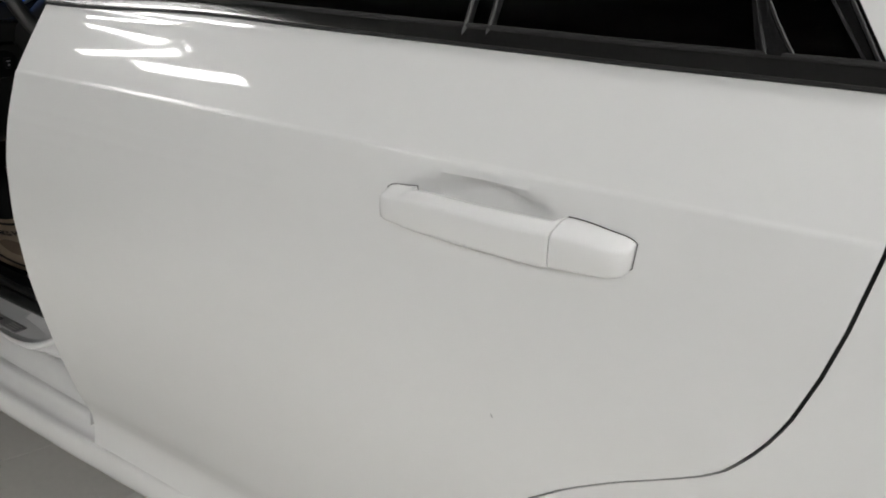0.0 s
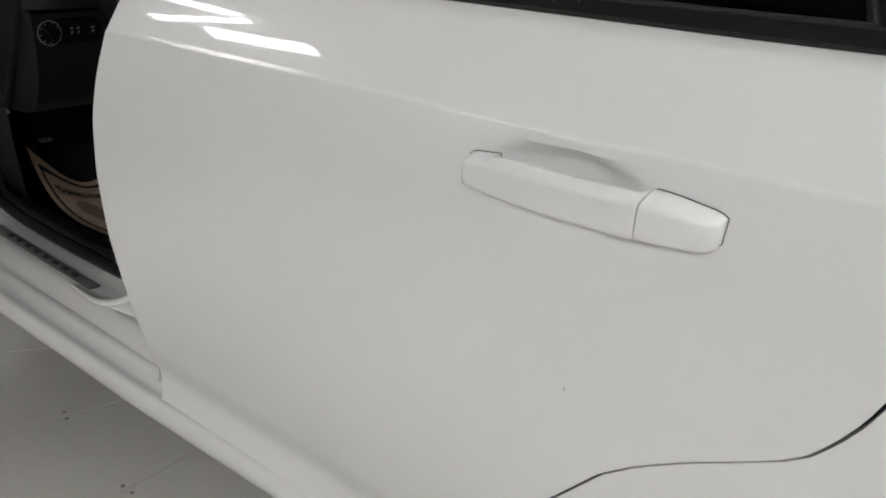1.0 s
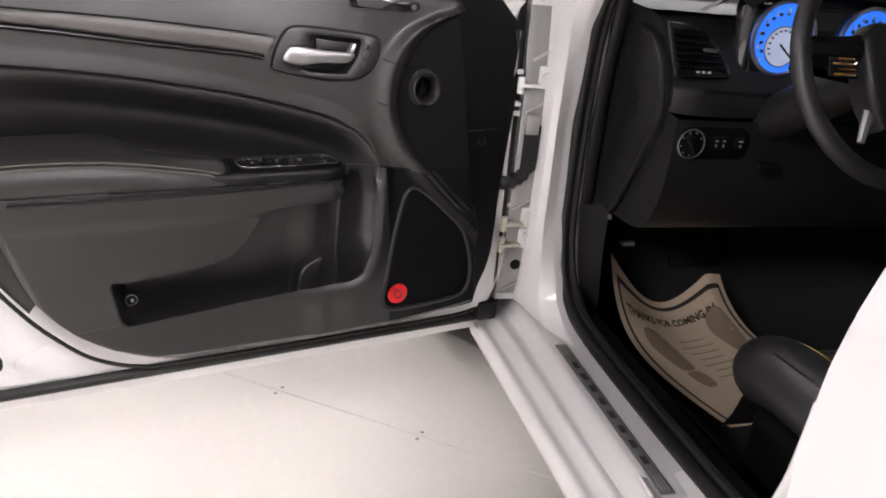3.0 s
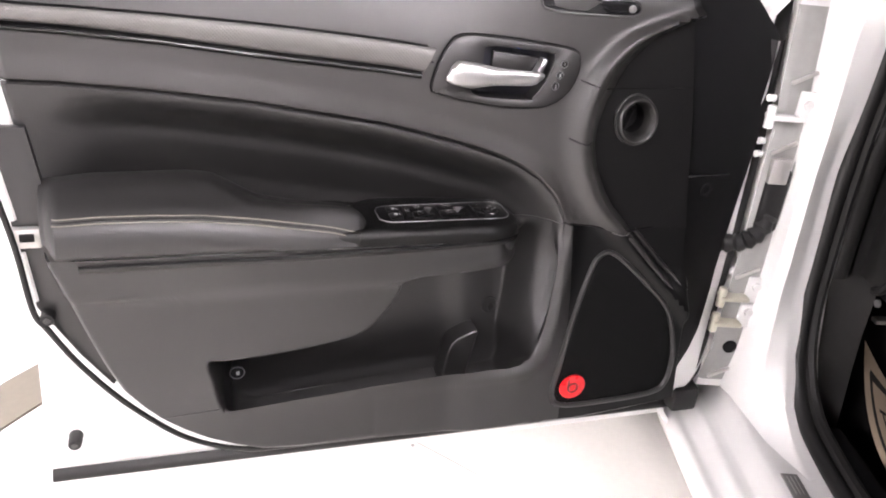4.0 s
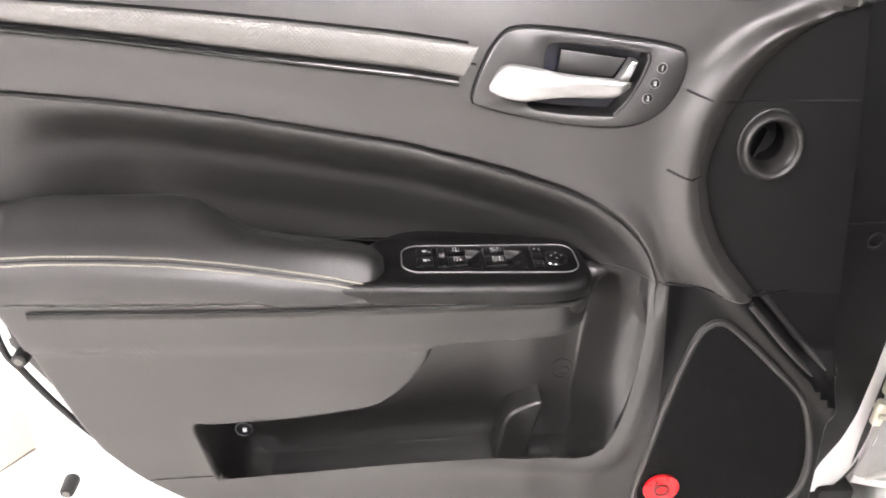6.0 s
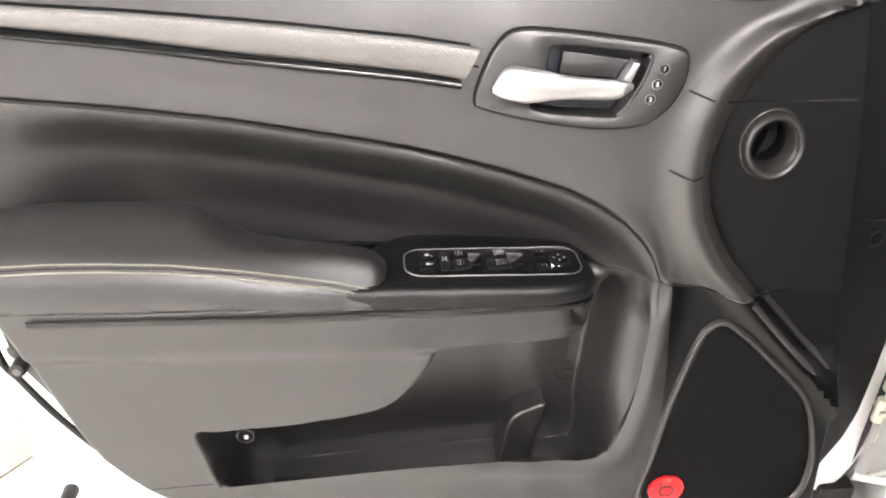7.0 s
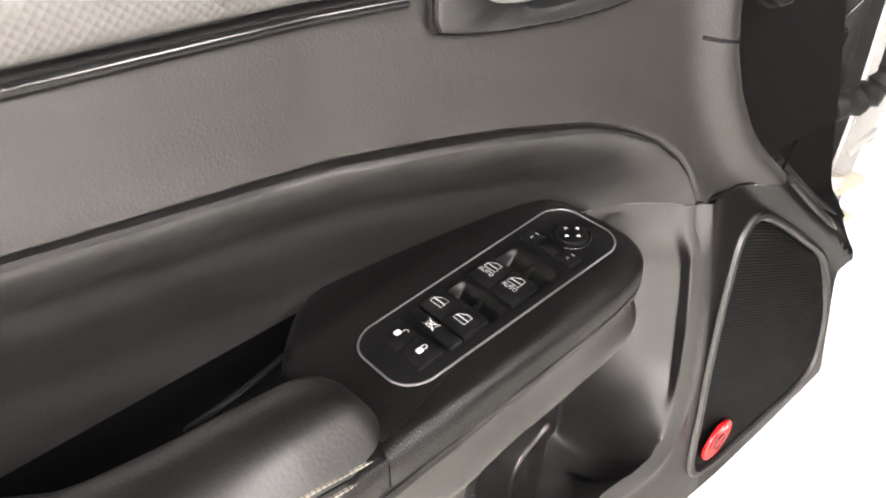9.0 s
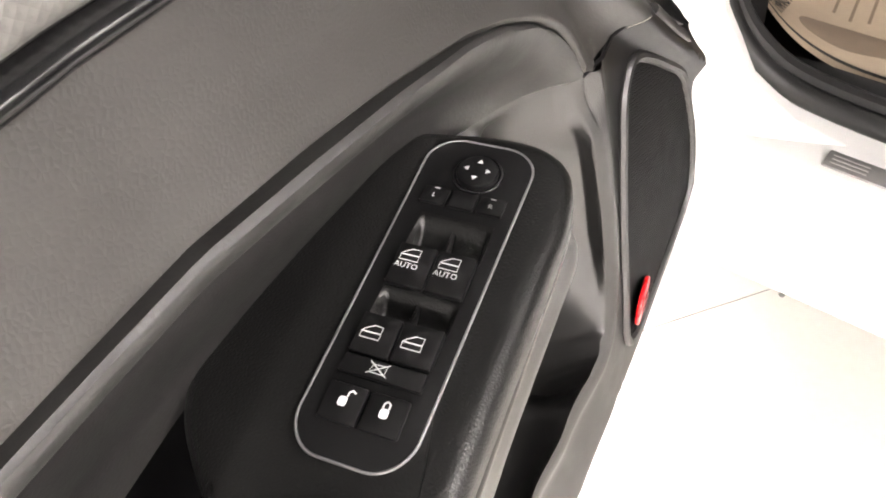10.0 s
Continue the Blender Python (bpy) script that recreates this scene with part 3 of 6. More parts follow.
part("rocker_sill", grid(lambda x, i: (x, sill_pts[int(i)][1] - 0.045 * (min(x, -0.75) + 1.30) * (1.0 if sill_pts[int(i)][1] > 0.15 and sill_pts[int(i)][2] > 0.3 else 0.65), sill_pts[int(i)][2]), span(-1.77, 0.25, 60), list(range(len(sill_pts)))), JAMB, car, "white painted rocker sill with pressed ledges")
CORNER = curve([(-1.06, 0.160, 0.3855), (-0.97, 0.150, 0.3885), (-0.915, 0.156, 0.395), (-0.885, 0.184, 0.410), (-0.870, 0.218, 0.445), (-0.862, 0.240, 0.52), (-0.860, 0.250, 0.64)], 6)
INNER = curve([(-1.06, 0.244, 0.396), (-0.95, 0.240, 0.397), (-0.905, 0.249, 0.403), (-0.872, 0.270, 0.43), (-0.856, 0.277, 0.50), (-0.845, 0.280, 0.56), (-0.835, 0.282, 0.64)], 6)
part("sill_corner", grid(lambda i, t: CORNER[int(i)].lerp(INNER[int(i)], t) - Vector((0, 0, 0.012 * math.sin(math.pi * t))) * (1 - i / 40), list(range(len(CORNER))), span(0, 1, 8)), JAMB, car, "white curved sill corner")
part("corner_rib", tube(CORNER, [0.002 + 0.0055 * min(1.0, i / 10) for i in range(len(CORNER))], 10), JAMB, car, "raised white rib round the sill corner")
part("pillar_foot", grid(lambda i, t: CORNER[int(i)] + Vector((0.23 * t, 0.03 * t, -0.004)), list(range(8, len(CORNER))), span(0, 1, 5)), JAMB, car, "white foot of the centre pillar")
part("centre_pillar", grid(lambda s, z: (-0.655 + 0.015 * s, 0.10 + 0.24 * s + (z - 0.5) * 0.12, z), span(0, 1, 6), span(0.36, 1.42, 16)), JAMB, car, "white centre pillar behind the rear door's edge")
part("centre_pillar_trim", grid(lambda s, z: (-0.70 + 0.10 * s, 0.285 + 0.03 * math.sin(math.pi * s) + (z - 0.5) * 0.10, z), span(0, 1, 6), span(0.40, 1.42, 16)), DASH, car, "black plastic pillar trim")

# hinge pillar: a rounded post
hinge_x = table([(0.30, -1.735), (0.36, -1.715), (0.47, -1.690), (0.65, -1.684), (0.85, -1.690), (1.02, -1.715), (1.15, -1.74)])
open_x = table([(0.38, -1.45), (0.395, -1.53), (0.43, -1.585), (0.50, -1.628), (0.60, -1.657), (0.80, -1.672), (1.0, -1.655), (1.06, -1.63)])


def post(s, z):
    """From the outer flange by the hinges round to the seal."""
    xh, xo = hinge_x(z), open_x(z)
    pts = ((xh - 0.03, 0.137), (xh, 0.142), (xh + 0.002, 0.185), (xh + 0.028, 0.192), ((xh + 0.03 + xo) / 2 + 0.012, 0.205), (xo, 0.235), (xo - 0.005, 0.262), (xo - 0.02, 0.30))
    k = s * (len(pts) - 1)
    i = min(int(k), len(pts) - 2)
    f = k - i
    return (pts[i][0] + (pts[i + 1][0] - pts[i][0]) * f, pts[i][1] + (pts[i + 1][1] - pts[i][1]) * f, z)


# Black sheet added where only shade shows behind the fender.
part("pillar_gap_shade", grid(lambda y, z: (-1.765, y, z), span(0.06, 0.19, 4), span(0.30, 1.05, 4)), DARK, car, "dark sheet for the shade behind the fender edge")
part("hinge_pillar", grid(post, span(0, 1, 43), span(0.383, 1.09, 60)), JAMB, car, "white painted hinge pillar")
for z, tall in ((0.875, 0.016), (0.578, 0.012), (0.530, 0.012)):
    xh = hinge_x(z)
    hg = part("door_hinge", box((xh + 0.010, 0.146, z), (0.026, 0.046, 0.007), 0.002), ZINC if z < 0.8 else JAMB, car, "yellow zinc-plated door hinge leaf" if z < 0.8 else "white painted door hinge leaf")
    part("hinge_leaf", box((xh + 0.004, 0.178, z + tall), (0.006, 0.024, 0.046), 0.002), JAMB, hg)
    part("hinge_pin", cyl((xh + 0.012, 0.126, z), 0.007, 0.034, "z", 14, 0.002), ZINC if z < 0.8 else JAMB, hg)
    part("bolt", cyl((xh + 0.008, 0.180, z + 0.02), 0.007, 0.010, "x", 6), JAMB, hg)
# Added black sheet in place of the shaded gap; no seal is known there.
part("hinge_gap_shade", grid(lambda s, z: (hinge_x(z) - 0.050 + 0.050 * s, 0.131 - 0.004 * math.sin(math.pi * s), z), span(0, 1, 6), span(0.36, 1.06, 30)), RUBBER, car, "black sheet for the dark gap by the hinges")
# Grey overlay on the white pillar: its shade, put into the colour.
part("hinge_face", grid(lambda s, z: (hinge_x(z) + 0.0030 - 0.004 * (2 * s - 1) ** 8, 0.140 + 0.049 * s, z), span(0, 1, 8), span(0.40, 1.03, 30)), CHIP_AND_SHADE, car, "white face behind the hinges, coloured grey for shade")
part("pillar_hole", cyl((hinge_x(0.478) + 0.0035, 0.170, 0.478), 0.012, 0.002, "x", 20), DARK, car, "dark access hole")
part("cable_boot", tube(curve([(-1.686, 0.170, 0.720), (-1.681, 0.156, 0.690), (-1.686, 0.138, 0.672), (-1.700, 0.112, 0.662)], 6), [0.0145 + 0.0022 * math.sin(2.1 * i) for i in range(19)], 12), RUBBER, car, "black ribbed cable boot between pillar and door")
part("boot_plate", box((-1.683, 0.166, 0.745), (0.012, 0.036, 0.100), 0.005), RUBBER, car)
part("door_check", box((-1.676, 0.160, 0.795), (0.012, 0.030, 0.040), 0.003), METAL, car, "grey door check bracket")
for z in (0.935, 0.83, 0.62, 0.43):
    part("seam_rib", box((-1.680, 0.160, z), (0.006, 0.040, 0.006), 0.002, turn=Matrix.Rotation(0.5, 4, "X")), METAL, car)

seal = curve([(-1.60, 0.272, 1.13), (-1.655, 0.262, 1.03), (-1.676, 0.262, 0.85), (-1.668, 0.262, 0.62), (-1.64, 0.262, 0.50), (-1.585, 0.264, 0.43), (-1.50, 0.262, 0.404), (-1.30, 0.252, 0.399), (-0.95, 0.240, 0.403), (-0.900, 0.252, 0.410), (-0.866, 0.276, 0.44), (-0.846, 0.284, 0.51), (-0.828, 0.290, 0.64), (-0.79, 0.300, 0.9), (-0.74, 0.33, 1.2)], 8)
part("door_seal", tube(seal, 0.013, 10), RUBBER, car, "black rubber door seal round the opening")
part("seal_lip", tube([p + Vector((0, 0.018, 0.012)) for p in seal], 0.010, 8), RUBBER, car, "black rubber inner lip")
part("sill_trim", grid(lambda x, s: (x, 0.275 - 0.045 * (x + 1.30) + 0.055 * s, 0.408 + 0.006 * math.sin(math.pi * s) - 0.10 * max(0, s - 0.7) / 0.3), span(-1.56, -0.68, 30), span(0, 1, 9)), DARK, car, "black plastic inner sill trim")

ptilt = Matrix.Translation((-1.250, 0.196, 0.0)) @ Matrix.Rotation(radians(-2.9), 4, "Z") @ Matrix.Translation((1.250, -0.2115, 0.0))


def tilted(bm):
    bmesh.ops.transform(bm, matrix=ptilt, verts=bm.verts)
    return bm


plate = part("sill_plate", tilted(box((-1.250, 0.2115, 0.3842), (0.468, 0.026, 0.003), 0.001)), PLATE, car, "brushed grey sill plate")
for a, b in ((-1.478, -1.440), (-1.06, -1.022)):
    for dy in (-0.006, 0.0, 0.006):
        part("engraved_line", tilted(box(((a + b) / 2, 0.2115 + dy, 0.3860), (b - a, 0.0014, 0.0006), 0.0)), METAL, plate)
for k in range(8):
    part("engraved_bar", tilted(box((-1.40 + 0.043 * k, 0.2115, 0.3860), (0.022, 0.011, 0.0006), 0.0)), PLATEINK, plate)

# ---- cabin ----
part("cabin_floor", grid(lambda x, y: (x, y, 0.292 + 0.012 * math.sin(9 * x) * math.sin(7 * y) + 0.34 * smooth01(-1.72, -2.02, x) + 0.10 * smooth01(0.40, 0.335, y)), span(-2.05, 0.9, 60), span(0.33, 1.57, 26)), CARPET, car, "black cabin carpet")
part("footwell_side", grid(lambda x, z: (x, 0.338 + 0.02 * smooth01(0.6, 0.3, z), z), span(-2.05, -1.615, 12), span(0.30, 1.0, 12)), DASH, car, "black plastic kick panel")
part("far_cabin_side", grid(lambda x, z: (x, 1.60, z), span(-2.05, 0.9, 6), span(0.28, 1.06, 6)), DASH, car, "black far door trim")
part("firewall", grid(lambda y, z: (-2.03, y, z), span(0.33, 1.57, 4), span(0.3, 1.06, 4)), CARPET, car, "black firewall lining")
part("rear_bulkhead", grid(lambda y, z: (0.9, y, z), span(0.33, 1.57, 4), span(0.24, 1.10, 4)), DASH, car, "black rear bulkhead")
part("near_cabin_side", grid(lambda x, z: (x, 0.30, z), span(-0.62, 0.9, 4), span(0.28, 1.05, 4)), DASH, car, "black rear door trim")

DX = [(-1.63, 0.625), (-1.50, 0.635), (-1.455, 0.70), (-1.442, 0.78), (-1.445, 0.868)]
DX2 = [(-1.452, 0.874), (-1.450, 0.915), (-1.475, 0.948), (-1.505, 1.00), (-1.545, 1.035), (-1.62, 1.05), (-1.85, 1.06)]
d1 = [tuple(v) for v in curve([(a, 0, b) for a, b in DX], 5)]
d2 = [tuple(v) for v in curve([(a, 0, b) for a, b in DX2], 5)]
part("dash_lower", grid(lambda y, i: (d1[int(i)][0], y, d1[int(i)][2]), span(0.345, 1.56, 20), list(range(len(d1)))), DASH, car, "black lower dashboard panel")
part("dash_upper", grid(lambda y, i: (d2[int(i)][0] - 0.03 * smooth01(0.40, 0.34, y), y, d2[int(i)][2] - 0.0 * y), [v for v in span(0.345, 1.56, 40)], list(range(len(d2)))), DASH, car, "black upper dashboard")
part("dash_top", grid(lambda x, y: (x, y, 1.052 + 0.02 * math.sin((x + 1.55) * 4)), span(-1.95, -1.56, 8), span(0.33, 1.57, 20)), DASHTOP, car, "dull olive-grey dashboard top pad")
cap = slab([(-1.665, 0.64), (-1.615, 0.632), (-1.585, 0.66), (-1.485, 0.845), (-1.478, 0.90), (-1.50, 0.96), (-1.545, 1.005), (-1.62, 1.02), (-1.655, 0.99), (-1.662, 0.90)], lambda a, b, d: (a, 0.345 - d, b), 0.012, 0.004)
part("dash_side", slab([(-1.86, 0.62)] + [(a, c) for a, _, c in d1] + [(a - 0.028, c) for a, _, c in d2] + [(-1.86, 1.05)], lambda a, b, d: (a, 0.349 - d, b), 0.004, 0.0), DASH, car, "black closed side of the dashboard")
cap_ob = part("dash_end_cap", cap, DASH, car, "black dashboard end cap with a small slotted grille")
part("end_cap_ridge", tube(curve([(-1.615, 0.331, 0.636), (-1.585, 0.331, 0.664), (-1.497, 0.331, 0.836), (-1.486, 0.331, 0.89), (-1.508, 0.331, 0.955), (-1.55, 0.331, 0.998), (-1.60, 0.331, 1.012)], 6), 0.007, 8), DASH, cap_ob)
for k in range(4):
    part("slot", box((-1.588 + 0.002 * k, 0.3322, 0.893 - 0.0125 * k), (0.030 - 0.006 * (k in (0, 3)), 0.0025, 0.0075), 0.001, turn=Matrix.Rotation(0.35, 4, "Y")), GLOSS, cap_ob)
part("pillar_inner_trim", tube(curve([(-1.70, 0.315, 0.62), (-1.705, 0.315, 0.85), (-1.685, 0.315, 1.0), (-1.60, 0.30, 1.12), (-1.30, 0.33, 1.28)], 6), 0.022, 10), DASH, car, "dark grey inner pillar trim")

vent = part("air_vent", slab([(0.338, 0.943), (0.446, 0.945), (0.452, 0.958), (0.432, 0.990), (0.405, 1.018), (0.370, 1.032), (0.325, 1.036)], lambda a, b, d: (-1.474 - (b - 0.95) * 0.42 + d, a, b), 0.012, 0.004), GLOSS, car, "glossy black side air vent")
for k in range(6):
    part("vent_slat", box((-1.466 - 0.011 * k * 0.42, 0.386 - 0.005 * k, 0.965 + 0.011 * k), (0.016, 0.100 - 0.006 * k, 0.003), 0.001, turn=Matrix.Rotation(0.5, 4, "Y")), BUTTON, vent)
part("vent_tab", box((-1.458, 0.392, 0.994), (0.012, 0.026, 0.006), 0.002), BEZEL, vent, "silver vent tab")
for k in range(3):
    part("vent_mark", box((-1.4605, 0.378 + 0.012 * k, 0.954), (0.0012, 0.007, 0.004), 0.0), WHITE, vent)
part("dash_strip", box((-1.4475, 0.49, 0.922), (0.006, 0.20, 0.008), 0.002), GLOSS, car, "thin glossy dash strip")
part("switch_surround", slab([(a, b) for a, b in rounded(0.155, 0.062, 0.028, 8)], lambda a, b, d: (-1.4435 + d, 0.432 + a, 0.827 + b), 0.004, 0.0015), BUTTON, car, "black oval switch surround")
knob = part("headlamp_switch", cyl((-1.440, 0.378, 0.826), 0.027, 0.012, "x", 32, 0.003), BUTTON, car, "round headlamp switch with white marks")
part("knob_ring", tube([(-1.4335, 0.378 + 0.0275 * math.cos(a), 0.826 + 0.0275 * math.sin(a)) for a in span(0, 2 * math.pi, 41)[:-1]], 0.0012, 6, True), BEZEL, knob, "thin silver ring")
part("switch_grip", box((-1.430, 0.378, 0.826), (0.012, 0.010, 0.040), 0.003, turn=Matrix.Rotation(0.6, 4, "X")), BUTTON, knob)
for k in range(7):
    a = radians(30 + 40 * k)
    part("switch_mark", box((-1.4335, 0.378 + 0.022 * math.cos(a), 0.826 + 0.022 * math.sin(a)), (0.001, 0.004, 0.0022), 0.0), MARK, knob)
for y, w in ((0.432, 0.012), (0.448, 0.012), (0.485, 0.018)):
    b = part("dimmer_switch", box((-1.4395, y, 0.828), (0.010, w, 0.024), 0.003), BUTTON, car, "small black dimmer switch")
    part("switch_mark", box((-1.4340, y, 0.833), (0.001, w * 0.5, 0.003), 0.0), MARK, b)
    part("switch_mark", box((-1.4340, y, 0.824), (0.001, w * 0.25, 0.005), 0.0), MARK, b)

# instrument cluster and steering wheel
part("gauge_panel", box((-1.51, 0.66, 1.018), (0.06, 0.38, 0.17), 0.03, 4), GLOSS, car, "dark instrument cluster with blue-lit round gauges")
for y in (0.553, 0.747):
    ga = part("gauge", cyl((-1.478, y, 1.023), 0.066, 0.006, "x", 48), BLUE, car, "glowing blue round gauge")
    part("dial_face", cyl((-1.474, y, 1.008), 0.036, 0.004, "x", 40), DIAL, ga, "pale round dial")
    part("gauge_ring", tube([(-1.472, y + 0.067 * math.cos(a), 1.023 + 0.067 * math.sin(a)) for a in span(0, 2 * math.pi, 49)[:-1]], 0.004, 8, True), BEZEL, ga, "silver gauge ring")
    part("dial_ring", tube([(-1.4722, y + 0.037 * math.cos(a), 1.008 + 0.037 * math.sin(a)) for a in span(0, 2 * math.pi, 41)[:-1]], 0.0014, 6, True), BEZEL, ga)
    part("needle", box((-1.4705, y + 0.012, 0.998), (0.0015, 0.004, 0.046), 0.0006, turn=Matrix.Translation((0, 0, 0)) @ Matrix.Rotation(0.9, 4, "X")), DARK, ga, "dark gauge needle")
    for k in range(13):
        a = radians(-30 + 20 * k)
        part("numeral_bar", box((-1.4712, y + 0.029 * math.cos(a), 1.008 + 0.029 * math.sin(a)), (0.001, 0.005, 0.0035), 0.0), PLATEINK, ga)
        part("numeral_bar", box((-1.4738, y + 0.047 * math.cos(a), 1.021 + 0.047 * math.sin(a)), (0.001, 0.007, 0.006), 0.0), PLATEINK, ga)
    for k in range(11):
        a = radians(-40 + 26 * k)
        part("tick", box((-1.473, y + 0.054 * math.cos(a), 1.018 + 0.054 * math.sin(a)), (0.001, 0.004, 0.008), 0.0), WHITE, ga)
part("cluster_hood", grid(lambda y, s: (-1.45 - 0.16 * s, y, 1.096 + 0.035 * math.sin(math.pi * min(1, s + 0.2)) - 0.05 * abs((y - 0.66) / 0.22) ** 3), span(0.45, 0.87, 20), span(0, 1, 8)), DASH, car, "black cluster hood")
WC, TILTW = Vector((-1.20, 0.560, 1.022)), radians(-24)
wm = Matrix.Translation(WC) @ Matrix.Rotation(TILTW, 4, "Y")
ring = [wm @ Vector((0, 0.187 * math.cos(a), 0.187 * math.sin(a))) for a in span(0, 2 * math.pi, 65)[:-1]]
wheel = part("steering_wheel", tube(ring, 0.0155, 12, True), LEATHER, car, "black leather steering wheel")
hub = slab([(-0.075, 0.06), (-0.05, 0.085), (0.05, 0.085), (0.075, 0.06), (0.068, -0.02), (0.045, -0.068), (-0.045, -0.068), (-0.068, -0.02)], lambda a, b, d: wm @ Vector((-0.02 + d, a - 0.01, b * 1.1 - 0.035)), 0.045, 0.016, 4)
part("hub_cover", hub, DASH, wheel, "dark padded hub cover")
part("emblem", box(wm @ Vector((0.027, -0.01, 0.005)), (0.003, 0.070, 0.008), 0.002, turn=Matrix.Rotation(TILTW, 4, "Y")), CHROME, wheel, "small silver emblem shape")
for sgn in (-1, 1):
    part("spoke", tube([wm @ Vector((-0.005, sgn * 0.06, 0.02)), wm @ Vector((0.0, sgn * 0.12, 0.012)), wm @ Vector((0, sgn * 0.18, 0.01))], 0.020, 8, flat=1.2), DARK, wheel)
    part("spoke_trim", box(wm @ Vector((0.016, sgn * 0.115 - 0.01, -0.015)), (0.006, 0.055, 0.034), 0.004, turn=Matrix.Rotation(TILTW, 4, "Y")), GLOSS, wheel, "glossy dark spoke switch block")
    # Thin amber bars paint the bright reflections of the burl trim.
    for k in range(4):
        part("spoke_trim", box(wm @ Vector((0.0195, sgn * 0.115 - 0.010 + 0.004 * (k % 2), -0.027 + 0.008 * k)), (0.002, 0.040 - 0.010 * (k % 2), 0.0032), 0.0008, turn=Matrix.Rotation(TILTW, 4, "Y")), AMBER, wheel, "amber bar painted as a reflection in the burl trim")
    part("lower_spoke", tube([wm @ Vector((-0.005, sgn * 0.050, -0.035)), wm @ Vector((0, sgn * 0.062, -0.080)), wm @ Vector((-0.003, sgn * 0.078, -0.125))], [0.006, 0.0105, 0.006], 8), CHROME, wheel, "silver lower spoke")
part("column", tube([wm @ Vector((-0.02, 0, 0)), wm @ Vector((-0.30, 0, -0.03))], 0.042, 14), DASH, car, "black steering column cover")
part("column_stalk", tube([wm @ Vector((-0.06, -0.04, -0.01)), wm @ Vector((-0.05, -0.16, 0.0))], 0.008, 8), DARK, car, "black column stalk")
part("knee_lever", box((-1.42, 0.545, 0.79), (0.02, 0.05, 0.018), 0.005), DARK, car, "black tilt lever")

# pedals
part("brake_pedal", slab([(0.66, 0.405), (0.80, 0.405), (0.81, 0.47), (0.65, 0.47)], lambda a, b, d: (-1.83 - (b - 0.4) * 0.3 + d, a, b), 0.014, 0.004), RUBBER, car, "black rubber brake pedal")
part("throttle_pedal", slab([(0.86, 0.33), (0.915, 0.33), (0.90, 0.51), (0.85, 0.51)], lambda a, b, d: (-1.82 - (b - 0.33) * 0.4 + d, a, b), 0.012, 0.004), RUBBER, car, "black throttle pedal")
part("release_lever", box((-1.81, 0.515, 0.475), (0.02, 0.035, 0.010), 0.003), METAL, car, "grey release lever")
part("fastener", cyl((-1.60, 0.333, 0.622), 0.006, 0.004, "y", 12), BEZEL, car)

# driver's seat
def cushion(c, size, puff, n=16):
    def f(a, b):
        return (c[0] + size[0] * (a - 0.5), c[1] + size[1] * (b - 0.5), c[2] + puff(a, b))
    return grid(f, span(0, 1, n), span(0, 1, n))


seat = part("driver_seat", cushion((-0.89, 0.60, 0.485), (0.56, 0.44, 0), lambda a, b: 0.045 + 0.02 * (1 - a) - 0.012 * math.cos(14 * math.pi * a) * 0.3 - 0.16 * (1 - smooth01(0.0, 0.16, a)) ** 2, 30), LEATHER, car, "black leather driver's seat")
for y0 in (0.395, 0.805):
    part("side_bolster", tube(curve([(-1.155, y0 + 0.030, 0.47), (-1.140, y0 + 0.022, 0.510), (-1.085, y0 + 0.008, 0.536), (-1.0, y0, 0.545), (-0.80, y0, 0.548), (-0.62, y0, 0.55)], 8), [0.030 + 0.030 * min(1.0, (i / 9) ** 0.7) for i in range(41)], 18), LEATHER, seat, "padded black leather side bolster")
part("front_roll", tube(curve([(-1.150, 0.43, 0.478), (-1.165, 0.52, 0.482), (-1.168, 0.60, 0.483), (-1.165, 0.70, 0.482), (-1.150, 0.775, 0.478)], 6), 0.040, 14), LEATHER, seat, "rounded front roll of the cushion")
part("seat_base", box((-0.88, 0.60, 0.385), (0.50, 0.42, 0.15), 0.03, 3), DARK, seat, "black plastic seat base")
part("seat_back", grid(lambda a, b: (-0.66 + 0.34 * a - 0.05 * abs(2 * b - 1) ** 2 + 0.06 * smooth01(0.9, 1.0, abs(2 * b - 1)), 0.36 + 0.48 * b, 0.54 + 0.66 * a), span(0, 1, 16), span(0, 1, 20)), LEATHER, seat, "black leather backrest")
BOL = curve([(-1.155, 0.425, 0.47), (-1.140, 0.417, 0.510), (-1.085, 0.403, 0.536), (-1.0, 0.395, 0.545), (-0.80, 0.395, 0.548), (-0.62, 0.395, 0.55)], 8)
for ang, material, label in ((0.35, GOLD, "gold stitched seam"), (0.62, DARK, "dark cushion seam"), (-0.7, DARK, "dark bolster seam")):
    pts = [q + Vector((-0.35 if i < 12 else 0.0, math.sin(ang), math.cos(ang))).normalized() * (0.0305 + 0.030 * min(1.0, (i / 9) ** 0.7)) for i, q in enumerate(BOL)]
    part("piping", tube(pts, 0.0014 if material is DARK else 0.0010, 6), material, seat, label)

# paper mat in the footwell
def sheet(a, b):
    """a across from the sill side, b from its upper edge towards the seat."""
    x = -1.690 + 0.432 * b - 0.035 * a
    y = 0.404 + 0.075 * b * b + a * (0.335 + 0.02 * b)
    z = 0.318 + 0.185 * (1 - b) ** 5 * (1 - 0.55 * math.sin(math.pi * min(a * 1.15, 1.0)) - 0.45 * a) + 0.006 * math.sin(7 * a + 4 * b)
    return Vector((x, y, max(z, 0.312)))


